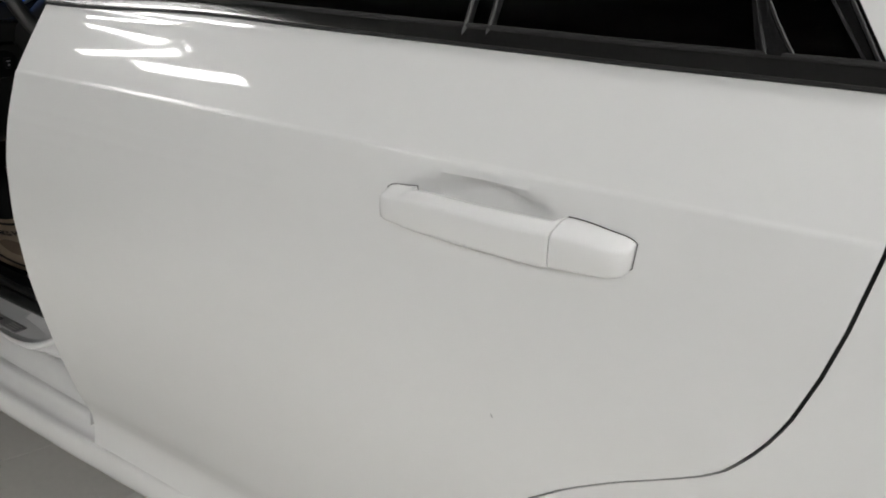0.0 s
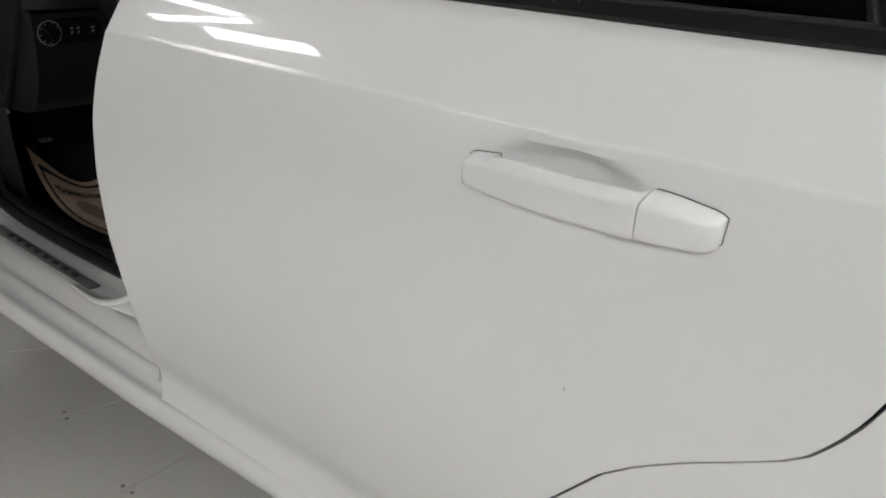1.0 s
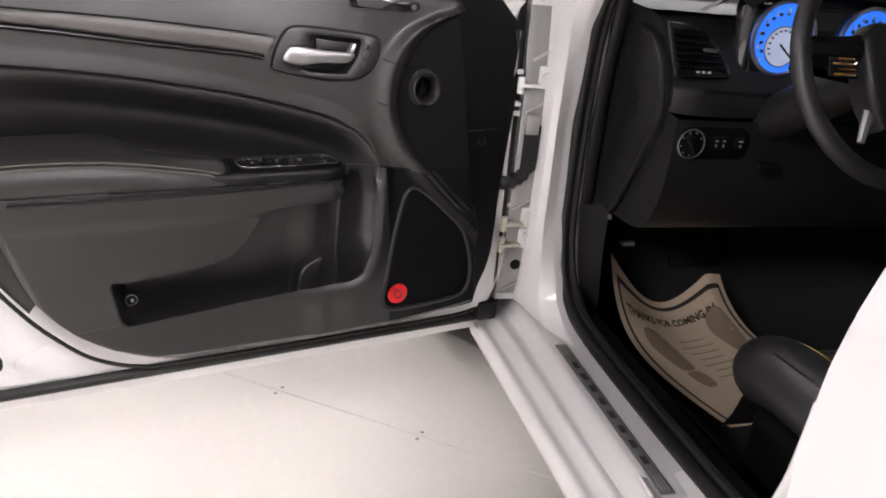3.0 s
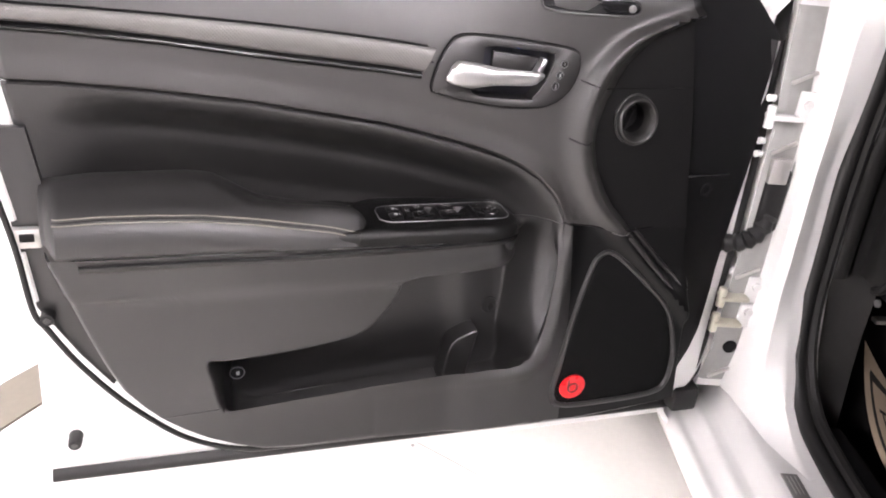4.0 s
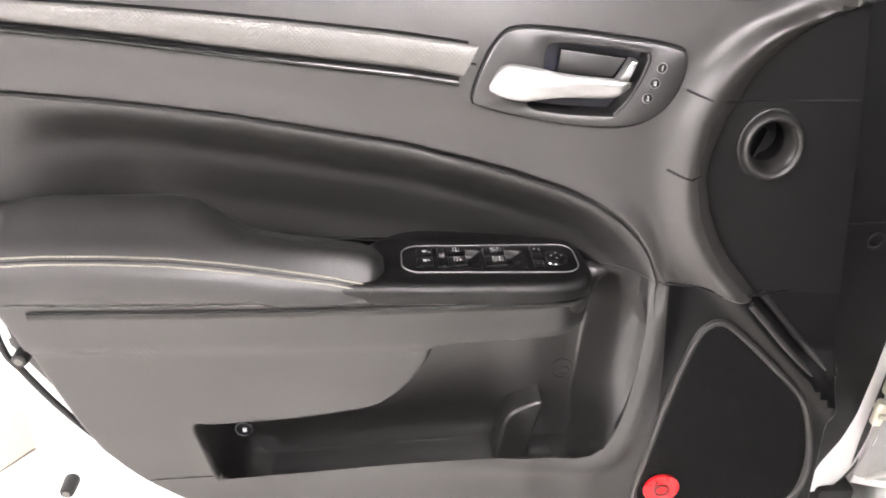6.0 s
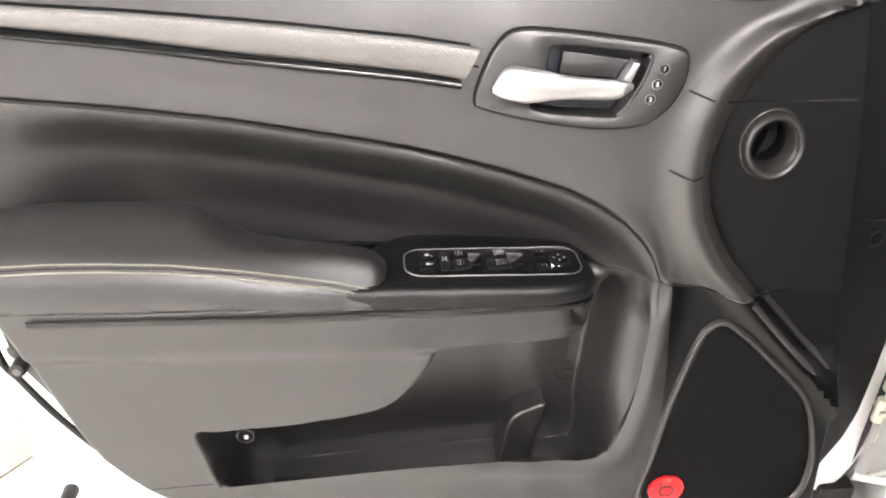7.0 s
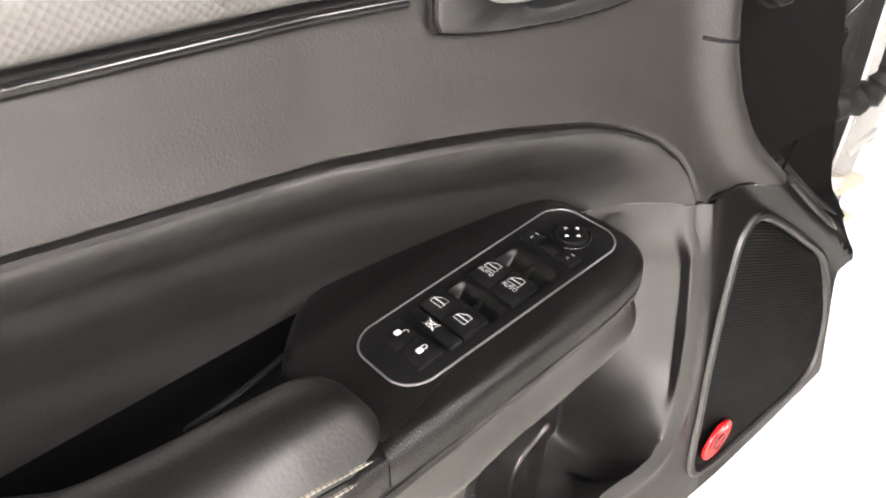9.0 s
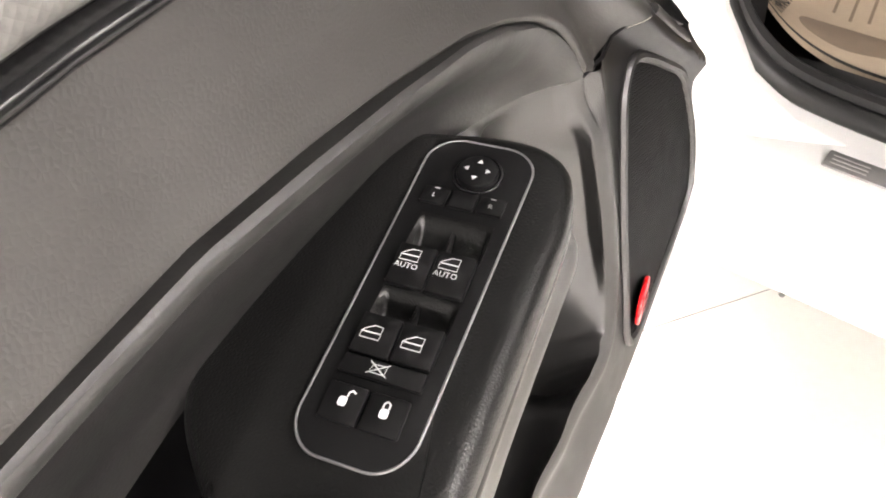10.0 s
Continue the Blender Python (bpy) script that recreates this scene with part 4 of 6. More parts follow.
def on_sheet(a, b, d):
    p = sheet(a, b)
    n = (sheet(a + 0.01, b) - p).cross(sheet(a, b + 0.01) - p).normalized()
    return p + (n if n.z > 0 else -n) * d


mat_thing = thing("paper_floor_mat", "printed kraft paper floor mat in the driver's footwell", "floor mat")
part("mat_sheet", grid(lambda a, b: sheet(a, b), span(0, 1, 30), span(0, 1, 30)), PAPER, mat_thing)


def sheet_line(pts, width):
    """A printed line on the paper, of even width across it."""
    return ribbon(pts, width, lambda a, b, d: on_sheet(a, b, 0.0015))


border = [(0.05, b) for b in span(0.96, 0.05, 24)] + [(a, 0.05) for a in span(0.05, 0.95, 20)] + [(0.95, b) for b in span(0.05, 0.96, 20)]
part("border_line", sheet_line(border, 0.022), INK, mat_thing, "black printed border")


def foot(ca, cb, turn, sc):
    sole = [(0.0, 0.30), (0.07, 0.27), (0.10, 0.16), (0.085, 0.04), (0.06, -0.04), (-0.05, -0.04), (-0.075, 0.05), (-0.10, 0.16), (-0.07, 0.27)]
    heel = [(0.058, -0.065), (0.065, -0.15), (0.03, -0.20), (-0.03, -0.20), (-0.06, -0.15), (-0.05, -0.065)]
    c, s = math.cos(turn), math.sin(turn)
    for shape in (sole, heel):
        pts = [tuple(v)[:2] for v in curve([(x, y, 0) for x, y in shape], 4, True)]
        ring_v = [on_sheet(ca + sc * (x * c - y * s), cb - sc * (x * s + y * c), 0.0012) for x, y in pts]
        mid = on_sheet(ca + sc * (-s * sum(y for _, y in shape) / len(shape)), cb - sc * (c * sum(y for _, y in shape) / len(shape)), 0.0016)
        n = len(ring_v)
        part("shoe_print", pydata(ring_v + [mid], [(i, (i + 1) % n, n) for i in range(n)]), PRINT, mat_thing, "brown printed shoe sole")


foot(0.26, 0.50, 0.12, 0.95)
foot(0.80, 0.42, -0.12, 0.95)
lay = lambda ca, cb, sc: (lambda a, b, d: on_sheet(ca + a * sc, cb - b * sc, 0.0015))
part("headline", words("THANKS FOR COMING IN", 0.108, lay(0.475, 0.150, 0.60), bold=0.0045), INK, mat_thing, "black printed headline")
for k in range(8):
    wdt = (0.20, 0.26, 0.22, 0.18, 0.24, 0.20, 0.25, 0.16)[k]
    part("text_line", sheet_line([(0.53 - wdt / 2 + wdt * i / 8, 0.30 + 0.055 * k) for i in range(9)], 0.010), PRINT, mat_thing)
part("footer_line", sheet_line([(0.34 + 0.36 * i / 8, 0.90) for i in range(9)], 0.028), INK, mat_thing)

# ---- the open front door; its own axes: u from the hinge to the rear edge, v towards the cabin, w up ----
OPEN = 76.0
dskin = lambda w: soft_prof(w) - 0.155
UR = table([(0.29, 1.044), (0.33, 1.042), (0.50, 1.036), (0.62, 1.033), (0.73, 1.034), (0.82, 1.050), (1.05, 1.075)])


BTOP = table([(0.3395, 0.722), (0.3455, 0.734), (0.3555, 0.7575), (0.368, 0.774), (0.3875, 0.7915), (0.415, 0.8075), (0.445, 0.8195), (0.50, 0.834), (0.55, 0.845), (0.60, 0.855), (0.645, 0.8625), (0.70, 0.871), (0.763, 0.881), (0.823, 0.8875), (0.877, 0.893), (0.973, 0.900), (1.03, 0.902)])
RIDGE = table([(0.36, -0.06), (0.50, 0.03), (0.612, 0.141), (0.67, 0.202), (0.728, 0.258), (0.75, 0.280), (0.77, 0.294), (0.80, 0.308), (0.83, 0.315), (0.855, 0.3155), (0.892, 0.311), (0.925, 0.298), (0.943, 0.287), (0.965, 0.267), (0.981, 0.246), (1.000, 0.205), (1.012, 0.168), (1.06, 0.05)])
PANEL_LOW = table([(0.06, 0.46), (0.125, 0.447), (0.15, 0.440), (0.20, 0.431), (0.30, 0.415), (0.376, 0.410), (0.461, 0.403), (0.54, 0.399), (0.617, 0.397), (0.70, 0.3975), (0.757, 0.401), (0.79, 0.411), (0.826, 0.425), (0.855, 0.441), (0.885, 0.462), (0.915, 0.493), (0.936, 0.522), (0.953, 0.562), (0.967, 0.602), (0.980, 0.640), (0.991, 0.680), (1.007, 0.747), (1.02, 0.83)])
REAR = table([(0.39, 0.73), (0.401, 0.757), (0.425, 0.826), (0.462, 0.885), (0.493, 0.915), (0.522, 0.936), (0.562, 0.953), (0.602, 0.967), (0.680, 0.992), (0.712, 1.004), (0.747, 1.013), (0.822, 1.020), (0.896, 1.029), (0.94, 1.033), (1.05, 1.042)])


def door_shell():
    """Outer skin, inner sheet and the edges between."""
    nu, ws = 60, span(0.296, 1.050, 60)
    verts, faces = [], []

    def sheet_of(f):
        base = len(verts)
        for w in ws:
            for i in range(nu + 1):
                verts.append(f(i / nu, w))
        return base
    bo = sheet_of(lambda s, w: (0.004 + (UR(w) + 0.004) * s, dskin(w), w))
    def inner(s, w):
        u = 0.018 + (UR(w) - 0.018) * s
        gap = min(REAR(w) - u, w - PANEL_LOW(min(max(u, 0.06), 1.02)), u - 0.05)
        return (u, -0.032 - 0.012 * smooth01(0.5, 0.7, w) - 0.08 * smooth01(0.0, 0.035, gap), max(w, 0.352))
    bi = sheet_of(inner)
    row = nu + 1
    nw = len(ws)
    for j in range(nw - 1):
        for i in range(nu):
            a = bo + j * row + i
            faces.append((a, a + 1, a + 1 + row, a + row))
            a = bi + j * row + i
            faces.append((a, a + row, a + 1 + row, a + 1))
        for i in (0, nu):
            a, b = bo + j * row + i, bi + j * row + i
            faces.append((a, a + row, b + row, b))
    for j in (0, nw - 1):
        for i in range(nu):
            a, b = bo + j * row + i, bi + j * row + i
            faces.append((a, a + 1, b + 1, b))
    bm = bmesh.new()
    me = pydata(verts, faces)
    bm.from_mesh(me)
    return bm


front_door = tagged(part("front_door", door_shell(), JAMB, None), "wide open white car door with black leather inner trim", "car door")
front_door.matrix_local = pose(-1.70, 0.15, 0, 0, 0, -OPEN)

POCKET = [tuple(v)[:2] for v in curve([(a, b, 0) for a, b in
          [(0.824, 0.556), (0.818, 0.52), (0.808, 0.479), (0.79, 0.477), (0.672, 0.489), (0.481, 0.507), (0.410, 0.516), (0.378, 0.532), (0.362, 0.575), (0.353, 0.640), (0.350, 0.70), (0.352, 0.735), (0.380, 0.740), (0.405, 0.732), (0.411, 0.700),
           (0.432, 0.678), (0.50, 0.669), (0.567, 0.663), (0.579, 0.640), (0.598, 0.610), (0.626, 0.583), (0.67, 0.571), (0.731, 0.562), (0.80, 0.557)]], 4, True)]
pocket_in = inside_distance(POCKET)


HB = [tuple(v)[:2] for v in curve([(a, b, 0) for a, b in [(0.540, 0.905), (0.5335, 0.930), (0.521, 0.956), (0.503, 0.9705), (0.456, 0.970), (0.412, 0.9665), (0.360, 0.9610), (0.347, 0.954), (0.346, 0.935), (0.352, 0.917), (0.363, 0.902), (0.380, 0.8905), (0.405, 0.8855), (0.447, 0.886), (0.502, 0.8925), (0.532, 0.899)]], 4, True)]
HOLE = [tuple(v)[:2] for v in curve([(a, b, 0) for a, b in [(0.470, 0.958), (0.433, 0.9575), (0.383, 0.9535), (0.3805, 0.949), (0.384, 0.937), (0.392, 0.919), (0.406, 0.898), (0.412, 0.8955), (0.435, 0.8955), (0.472, 0.897), (0.488, 0.902), (0.484, 0.914), (0.477, 0.928), (0.474, 0.945)]], 4, True)]
hole_in = inside_distance(HOLE)


FACET = lambda w: 0.012 + 0.004 * smooth01(0.70, 0.78, w) + 0.010 * smooth01(0.84, 0.92, w)


def base_v(u, w):
    """The trim's main surface."""
    v = 0.030 - 0.165 * (w - 0.73) + 0.10 * (0.40 - min(u, 0.60))
    d = u - RIDGE(w)
    v += 0.013 * math.exp(-((d - 0.016) / 0.016) ** 2) - 0.016 * smooth01(0.628, 0.655, w) * (1 - min(max((d + FACET(w) - 0.003) / FACET(w), 0.0), 1.0))
    return v


def upper_v(u, w):
    v = base_v(u, w)
    d = w - BTOP(u)
    if u > 0.33:
        v += 0.004 * (1 - smooth01(0.0, 0.035, d)) - 0.0035 * (1 - smooth01(0.0, 0.0035, d))
    if u > 0.33:
        mid = (BTOP(u) + 1.0) / 2
        v -= 0.010 * ((w - mid) / 0.07) ** 2 * smooth01(0.36, 0.55, u) * 0.6
    v -= 0.03 * smooth01(1.015, 1.055, w) ** 2
    v -= 0.006 * (1 - smooth01(0.0, 0.008, REAR(w) - u))
    return v


INS_LOW = table([(0.34, 0.7282), (0.36, 0.7270), (0.38, 0.7245), (0.40, 0.7200), (0.415, 0.7165), (0.43, 0.7150), (1.03, 0.7150)])


def low_v(u, w):
    v = base_v(u, w)
    push = smooth01(0.385, 0.45, u) * smooth01(0.40, 0.55, w)
    v += (0.056 - v) * push
    v -= 0.006 * smooth01(0.663, 0.652, w) * smooth01(0.45, 0.5, u)
    s = pocket_in(u, w)
    rimv = 0.007 * math.exp(-((s + 0.014) / 0.013) ** 2) * smooth01(0.62, 0.36, u)
    deep = 0.085
    roll = 0.018 * smooth01(0.53, 0.56, u) * smooth01(0.67, 0.63, u) * smooth01(0.57, 0.60, w)
    v += rimv - deep * smooth01(-0.002, 0.008 + 0.040 * smooth01(0.46, 0.36, u) * smooth01(0.52, 0.58, w) + 0.020 * smooth01(0.75, 0.80, u) + roll, s)
    lip = smooth01(0.44, 0.37, u) * smooth01(0.54, 0.60, w) * smooth01(0.724, 0.700, w)
    v -= 0.009 * lip * smooth01(-0.001, 0.003, s) * smooth01(0.022, 0.006, s)
    meet = smooth01(0.685, 0.724, w) * smooth01(0.335, 0.345, u) * smooth01(0.440, 0.405, u)
    if meet > 0:
        v += (bowl_v(max(u, 0.3405), INS_LOW(u)) - 0.0008 - v) * meet
    edge = w - PANEL_LOW(u)
    v -= 0.030 * (1 - smooth01(0.0, 0.014, u - 0.128)) * smooth01(0.66, 0.62, w)
    v -= 0.016 * (1 - smooth01(0.0, 0.014, edge)) + 0.018 * (1 - smooth01(0.0, 0.014, REAR(w) - u))
    return v


def bowl_v(u, w):
    d = BTOP(u) - w
    v = base_v(u, BTOP(u)) + 0.002
    v -= 0.0035 * (1 - smooth01(0.0, 0.003, d))
    back = 0.12 + 0.88 * smooth01(0.0, 0.15, REAR(w) - u)
    v -= 0.050 * smooth01(0.002, 0.065, d) * (0.45 + 0.55 * smooth01(0.345, 0.45, u)) * back
    v -= 0.020 * smooth01(0.06, 0.13, d) * back
    v -= 0.006 * (1 - smooth01(0.0, 0.006, REAR(w) - u))
    return v


U_LOW = lambda u: BTOP(u) if u > 0.3435 else 0.7281 - 0.012 * smooth01(0.336, 0.25, u)
U_START = table([(0.60, 0.132), (0.742, 0.150), (0.877, 0.161), (0.966, 0.172), (1.06, 0.185)])
U_TOP = 1.056


def by_ridge(r, w, start, far):
    """A column's u: three stretches that keep to the ridge."""
    k = max(RIDGE(w), start + FACET(w) + 0.005)
    m = (start, k - FACET(w) + 0.003, k + 0.003, far)
    i, f = int(min(r, 2.999)), r - int(min(r, 2.999))
    return m[i] + (m[i + 1] - m[i]) * f


def upper_at(r, t):
    if r <= 3:
        u = 0.2
        for _ in range(6):
            w = U_LOW(u) + t * (U_TOP - U_LOW(u))
            u = by_ridge(r, w, U_START(w), 0.372)
    else:
        u = 0.372 + (1.032 - 0.372) * (r - 3)
        w = U_LOW(u) + t * (U_TOP - U_LOW(u))
        u = min(u, REAR(w))
    w = U_LOW(u) + t * (U_TOP - U_LOW(u))
    return (u, upper_v(u, w), w)


COLS = span(0, 1, 16)[:-1] + span(1, 2, 11)[:-1] + span(2, 2.2, 7)[:-1] + span(2.2, 2.92, 17)[:-1] + [2.92, 2.95, 2.975]
OC = Vector((0.246, base_v(0.246, 0.868) + 0.001, 0.868))
in_outlet = lambda r, t: math.hypot(upper_at(r, t)[0] - OC.x, upper_at(r, t)[2] - OC.z) < 0.0265
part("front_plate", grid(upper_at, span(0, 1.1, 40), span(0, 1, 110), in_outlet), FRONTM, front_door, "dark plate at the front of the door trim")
part("upper_trim", grid(upper_at, [c for c in COLS if c > 1.05] + span(3, 3.97, 96)[:-1] + span(3.97, 4, 10), span(0, 0.04, 6)[:-1] + span(0.04, 1, 70), lambda r, t: 3.0 < r < 3.3 and t > 0.2 and hole_in(upper_at(r, t)[0], upper_at(r, t)[2]) > -0.004), VINYL, front_door, "soft black grained upper door trim")
part("leather_insert", grid(lambda u, t: (min(u, REAR(INS_LOW(u) + (BTOP(u) - INS_LOW(u)) * t)), bowl_v(min(u, REAR(INS_LOW(u) + (BTOP(u) - INS_LOW(u)) * t)), INS_LOW(u) + (BTOP(u) - INS_LOW(u)) * t), INS_LOW(u) + (BTOP(u) - INS_LOW(u)) * t), span(0.3400, 0.42, 30) + span(0.424, 0.99, 70) + span(0.993, 1.030, 12), span(0, 0.96, 36) + [0.975, 0.985, 0.992, 1.0]), LEATHER, front_door, "hollowed black leather insert")
LOWTOP = lambda u: 0.7275 - 0.012 * smooth01(0.336, 0.25, u) if u < 0.34 else INS_LOW(u) - 0.0006
P_LOW = table([(0.338, 0.690), (0.350, 0.690), (0.353, 0.640), (0.362, 0.575), (0.368, 0.550), (0.378, 0.532), (0.392, 0.522), (0.410, 0.516), (0.481, 0.507), (0.672, 0.489), (0.79, 0.4785), (0.808, 0.478), (0.83, 0.49), (0.85, 0.505)])
P_TOP = table([(0.40, 0.7185), (0.408, 0.712), (0.411, 0.700), (0.418, 0.688), (0.432, 0.679), (0.50, 0.670), (0.565, 0.664), (0.574, 0.650), (0.579, 0.640), (0.587, 0.624), (0.598, 0.610), (0.610, 0.596), (0.626, 0.584), (0.67, 0.571), (0.731, 0.562), (0.80, 0.557), (0.824, 0.556), (0.85, 0.545)])


def low_at(c, r):
    """Columns that keep to the ridge, rows that keep to the pocket's rims."""
    u = 0.2 if c <= 3 else c - 3
    for _ in range(8 if c <= 3 else 1):
        w = low_row(u, r)
        if c <= 3:
            u = by_ridge(c, w, 0.128 + 0.02 * smooth01(0.55, 0.72, w), 0.340)
    w = low_row(u, r)
    down = 0.058 * smooth01(1.12, 1.5, r) * (1 - smooth01(2.0, 2.7, r)) * smooth01(0.372, 0.400, u) * smooth01(0.806, 0.786, u)
    under = 0.010 * smooth01(-0.001, 0.003, pocket_in(u, w)) * smooth01(0.034, 0.008, pocket_in(u, w)) * smooth01(0.44, 0.375, u) * smooth01(0.54, 0.60, w) * smooth01(0.705, 0.665, w)
    return (u - under, low_v(u, w), w - down)


def low_row(u, r):
    a, top = PANEL_LOW(u), LOWTOP(u)
    p, q = max(P_LOW(u), a + 0.02), min(P_TOP(u), top - 0.007)
    p = min(p, q - 0.026)
    k, f = int(min(r, 4.999)), r - int(min(r, 4.999))
    m = (a, p - 0.005, p + 0.012, q - 0.012, q + 0.005, top)
    even = smooth01(0.83, 0.90, u)
    lo, hi = [m[i] * (1 - even) + (a + (top - a) * i / 5) * even for i in (k, k + 1)]
    return lo + (hi - lo) * f


LOW_ROWS = span(0, 0.08, 4)[:-1] + span(0.08, 1, 24)[:-1] + span(1, 2, 11)[:-1] + span(2, 3, 36)[:-1] + span(3, 4, 11)[:-1] + span(4, 5, 16)
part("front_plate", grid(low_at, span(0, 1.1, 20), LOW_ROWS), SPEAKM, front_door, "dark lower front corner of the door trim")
# Same moulding as the lower trim; its darker colour paints the shade there.
part("speaker_surround", grid(low_at, [c for c in COLS if 1.05 < c <= 2.92], LOW_ROWS), SPEAKM, front_door, "lower door trim round the speaker, coloured darker for shade")
LOW_COLS = [c for c in COLS if c >= 2.92] + [3 + q for q in span(0.3405, 0.37, 40) + span(0.371, 0.42, 34) + span(0.424, 0.53, 26) + span(0.533, 0.64, 56) + span(0.644, 0.80, 32) + span(0.802, 0.84, 30) + span(0.845, 0.99, 40) + [0.994, 0.997, 1.0]]
part("lower_trim", grid(low_at, LOW_COLS, LOW_ROWS), PLASTIC, front_door, "black grained lower door trim with a map pocket")


# seams of the trim
part("insert_ledge", grid(lambda u, t: (u, base_v(u, BTOP(u)) + 0.0008 - 0.016 * t, BTOP(u) + 0.0005 - 0.003 * t), span(0.3400, 0.42, 40) + span(0.424, 1.020, 70), [0, 0.5, 1]), LEATHER, front_door)
part("seam_backing", grid(lambda u, t: (u, min(base_v(u, 0.742), base_v(u, 0.706)) - 0.0035, 0.704 + 0.036 * t), span(0.150, 0.349, 40), [0, 0.5, 1]), DARK, front_door)
part("trim_seam", tube([(u, upper_v(u, w) + 0.0006, w) for u, w in [(0.340, 0.9215), (0.32, 0.916), (0.30, 0.911), (0.27, 0.909), (0.22, 0.911), (0.170, 0.914)]], 0.0011, 6), DARK, front_door)
part("trim_seam", tube([(u, max(upper_v(u, 0.7295), low_v(u, 0.7265)) + 0.0004, w) for u, w in [(0.346, 0.7295), (0.325, 0.728), (0.30, 0.7245), (0.262, 0.7185), (0.20, 0.7165), (0.150, 0.7165)]], 0.0013, 6), DARK, front_door)
part("trim_seam", tube([(0.537, upper_v(0.537, 0.934) + 0.0004, 0.9345), (0.545, upper_v(0.545, 0.934) + 0.0004, 0.9355)], 0.001, 6), DARK, front_door)
part("ridge_step", tube([(u, upper_v(u, w) + 0.001, w) for u, w in [(0.350, 0.846), (0.340, 0.843), (0.328, 0.840), (0.317, 0.842)]], 0.0012, 6), DARK, front_door)
for off in (-0.006, 0.014):
    pts = [(RIDGE(w) - off, base_v(RIDGE(w) - off, w) + 0.0005, w) for w in span(0.636, 0.713, 18)]
    part("moulded_rib", tube(pts, [0.0008, 0.002, 0.003] + [0.0040] * 15, 10), PLASTIC, front_door, "raised moulding rib")

# patterned strip and the gloss strip under it
STRIP_T = table([(0.539, 0.952), (0.62, 0.960), (0.704, 0.967), (0.765, 0.9715), (0.86, 0.977), (0.96, 0.981), (1.02, 0.983)])
STRIP_B = table([(0.541, 0.922), (0.559, 0.9245), (0.67, 0.935), (0.767, 0.944), (0.86, 0.954), (0.963, 0.9625), (1.02, 0.965)])
part("decor_strip", grid(lambda u, t: (u + 0.014 * (0.5 - t) * smooth01(0.60, 0.541, u), upper_v(u, STRIP_B(u)) + 0.0005 + 0.005 * math.sin(math.pi * min(max(t, 0.0), 1.0)) ** 0.5, STRIP_B(u) + (STRIP_T(u) - STRIP_B(u)) * t), span(0.543, 1.030, 60), [0, 0.03, 0.08, 0.16, 0.3, 0.5, 0.7, 0.84, 0.92, 0.97, 1.0]), SILVER, front_door, "silver patterned decor strip")
part("gloss_strip", grid(lambda u, t: (u, upper_v(u, STRIP_B(u)) + 0.0005 + 0.0075 * math.sin(math.pi * t) ** 0.6, STRIP_B(u) - 0.0105 + 0.010 * t), span(0.553, 1.030, 60), span(0, 1, 8)), TRIMB, front_door, "glossy black accent strip")
part("strip_edge", tube([(u, upper_v(u, STRIP_T(u)) + 0.0005, STRIP_T(u) + 0.0012) for u in span(0.545, 1.030, 40)], 0.0013, 6), DARK, front_door)

# inner release handle
def hz(a, b, d):
    return (a, upper_v(0.44, 0.925) + 0.004 + d - 0.10 * (a - 0.44) - 0.165 * (b - 0.925), b)


def by_angle(loop, n=120, c=(0.437, 0.928)):
    """The same outline as n points at even angles."""
    a = sorted((math.atan2(w - c[1], u - c[0]), math.hypot(u - c[0], w - c[1])) for u, w in loop)
    ang = [q[0] for q in a]
    ang, r = [ang[-1] - 2 * math.pi] + ang + [ang[0] + 2 * math.pi], [a[-1][1]] + [q[1] for q in a] + [a[0][1]]
    return [(c[0] + float(np.interp(t, ang, r)) * math.cos(t), c[1] + float(np.interp(t, ang, r)) * math.sin(t)) for t in span(-math.pi, math.pi, n + 1)[:-1]]


def rings(levels):
    """Bands between outlines at given heights."""
    m, verts, faces = len(levels[0][0]), [], []
    for loop, d in levels:
        verts += [hz(a, b, d) for a, b in loop]
    for i in range(len(levels) - 1):
        faces += [(i * m + j, i * m + (j + 1) % m, (i + 1) * m + (j + 1) % m, (i + 1) * m + j) for j in range(m)]
    return pydata(verts, faces)


def inset(loop, k, c=(0.437, 0.928)):
    return [(a + (c[0] - a) * k / max(math.hypot(a - c[0], b - c[1]), 1e-4), b + (c[1] - b) * k / max(math.hypot(a - c[0], b - c[1]), 1e-4)) for a, b in loop]


HBO = by_angle(HB)
HIN = by_angle(HOLE)
part("handle_bezel", rings([(HBO, -0.006), (HBO, 0.0015), (inset(HBO, 0.0008), 0.0033), (inset(HBO, 0.003), 0.0042), (inset(HIN, -0.003), 0.0042), (inset(HIN, -0.001), 0.0034), (HIN, 0.001), (inset(HIN, 0.002), -0.016)]), PLASTIC, front_door, "black oval bezel of the inner handle")
part("bezel_gap", tube([hz(a, b, -0.0002) for a, b in inset(HBO, -0.0008)], 0.0014, 6, True), DARK, front_door)
part("handle_recess", slab(inset(HIN, -0.002), lambda a, b, d: hz(a, b, -0.017 + d), 0.001, 0.0), RECESS, front_door, "dark blue-black recess behind the lever")
part("recess_plate", slab([(0.459, 0.9515), (0.398, 0.946), (0.409, 0.928), (0.461, 0.931)], lambda a, b, d: hz(a, b, -0.012 + d), 0.005, 0.0015), PLASTIC, front_door, "grey recess back plate")
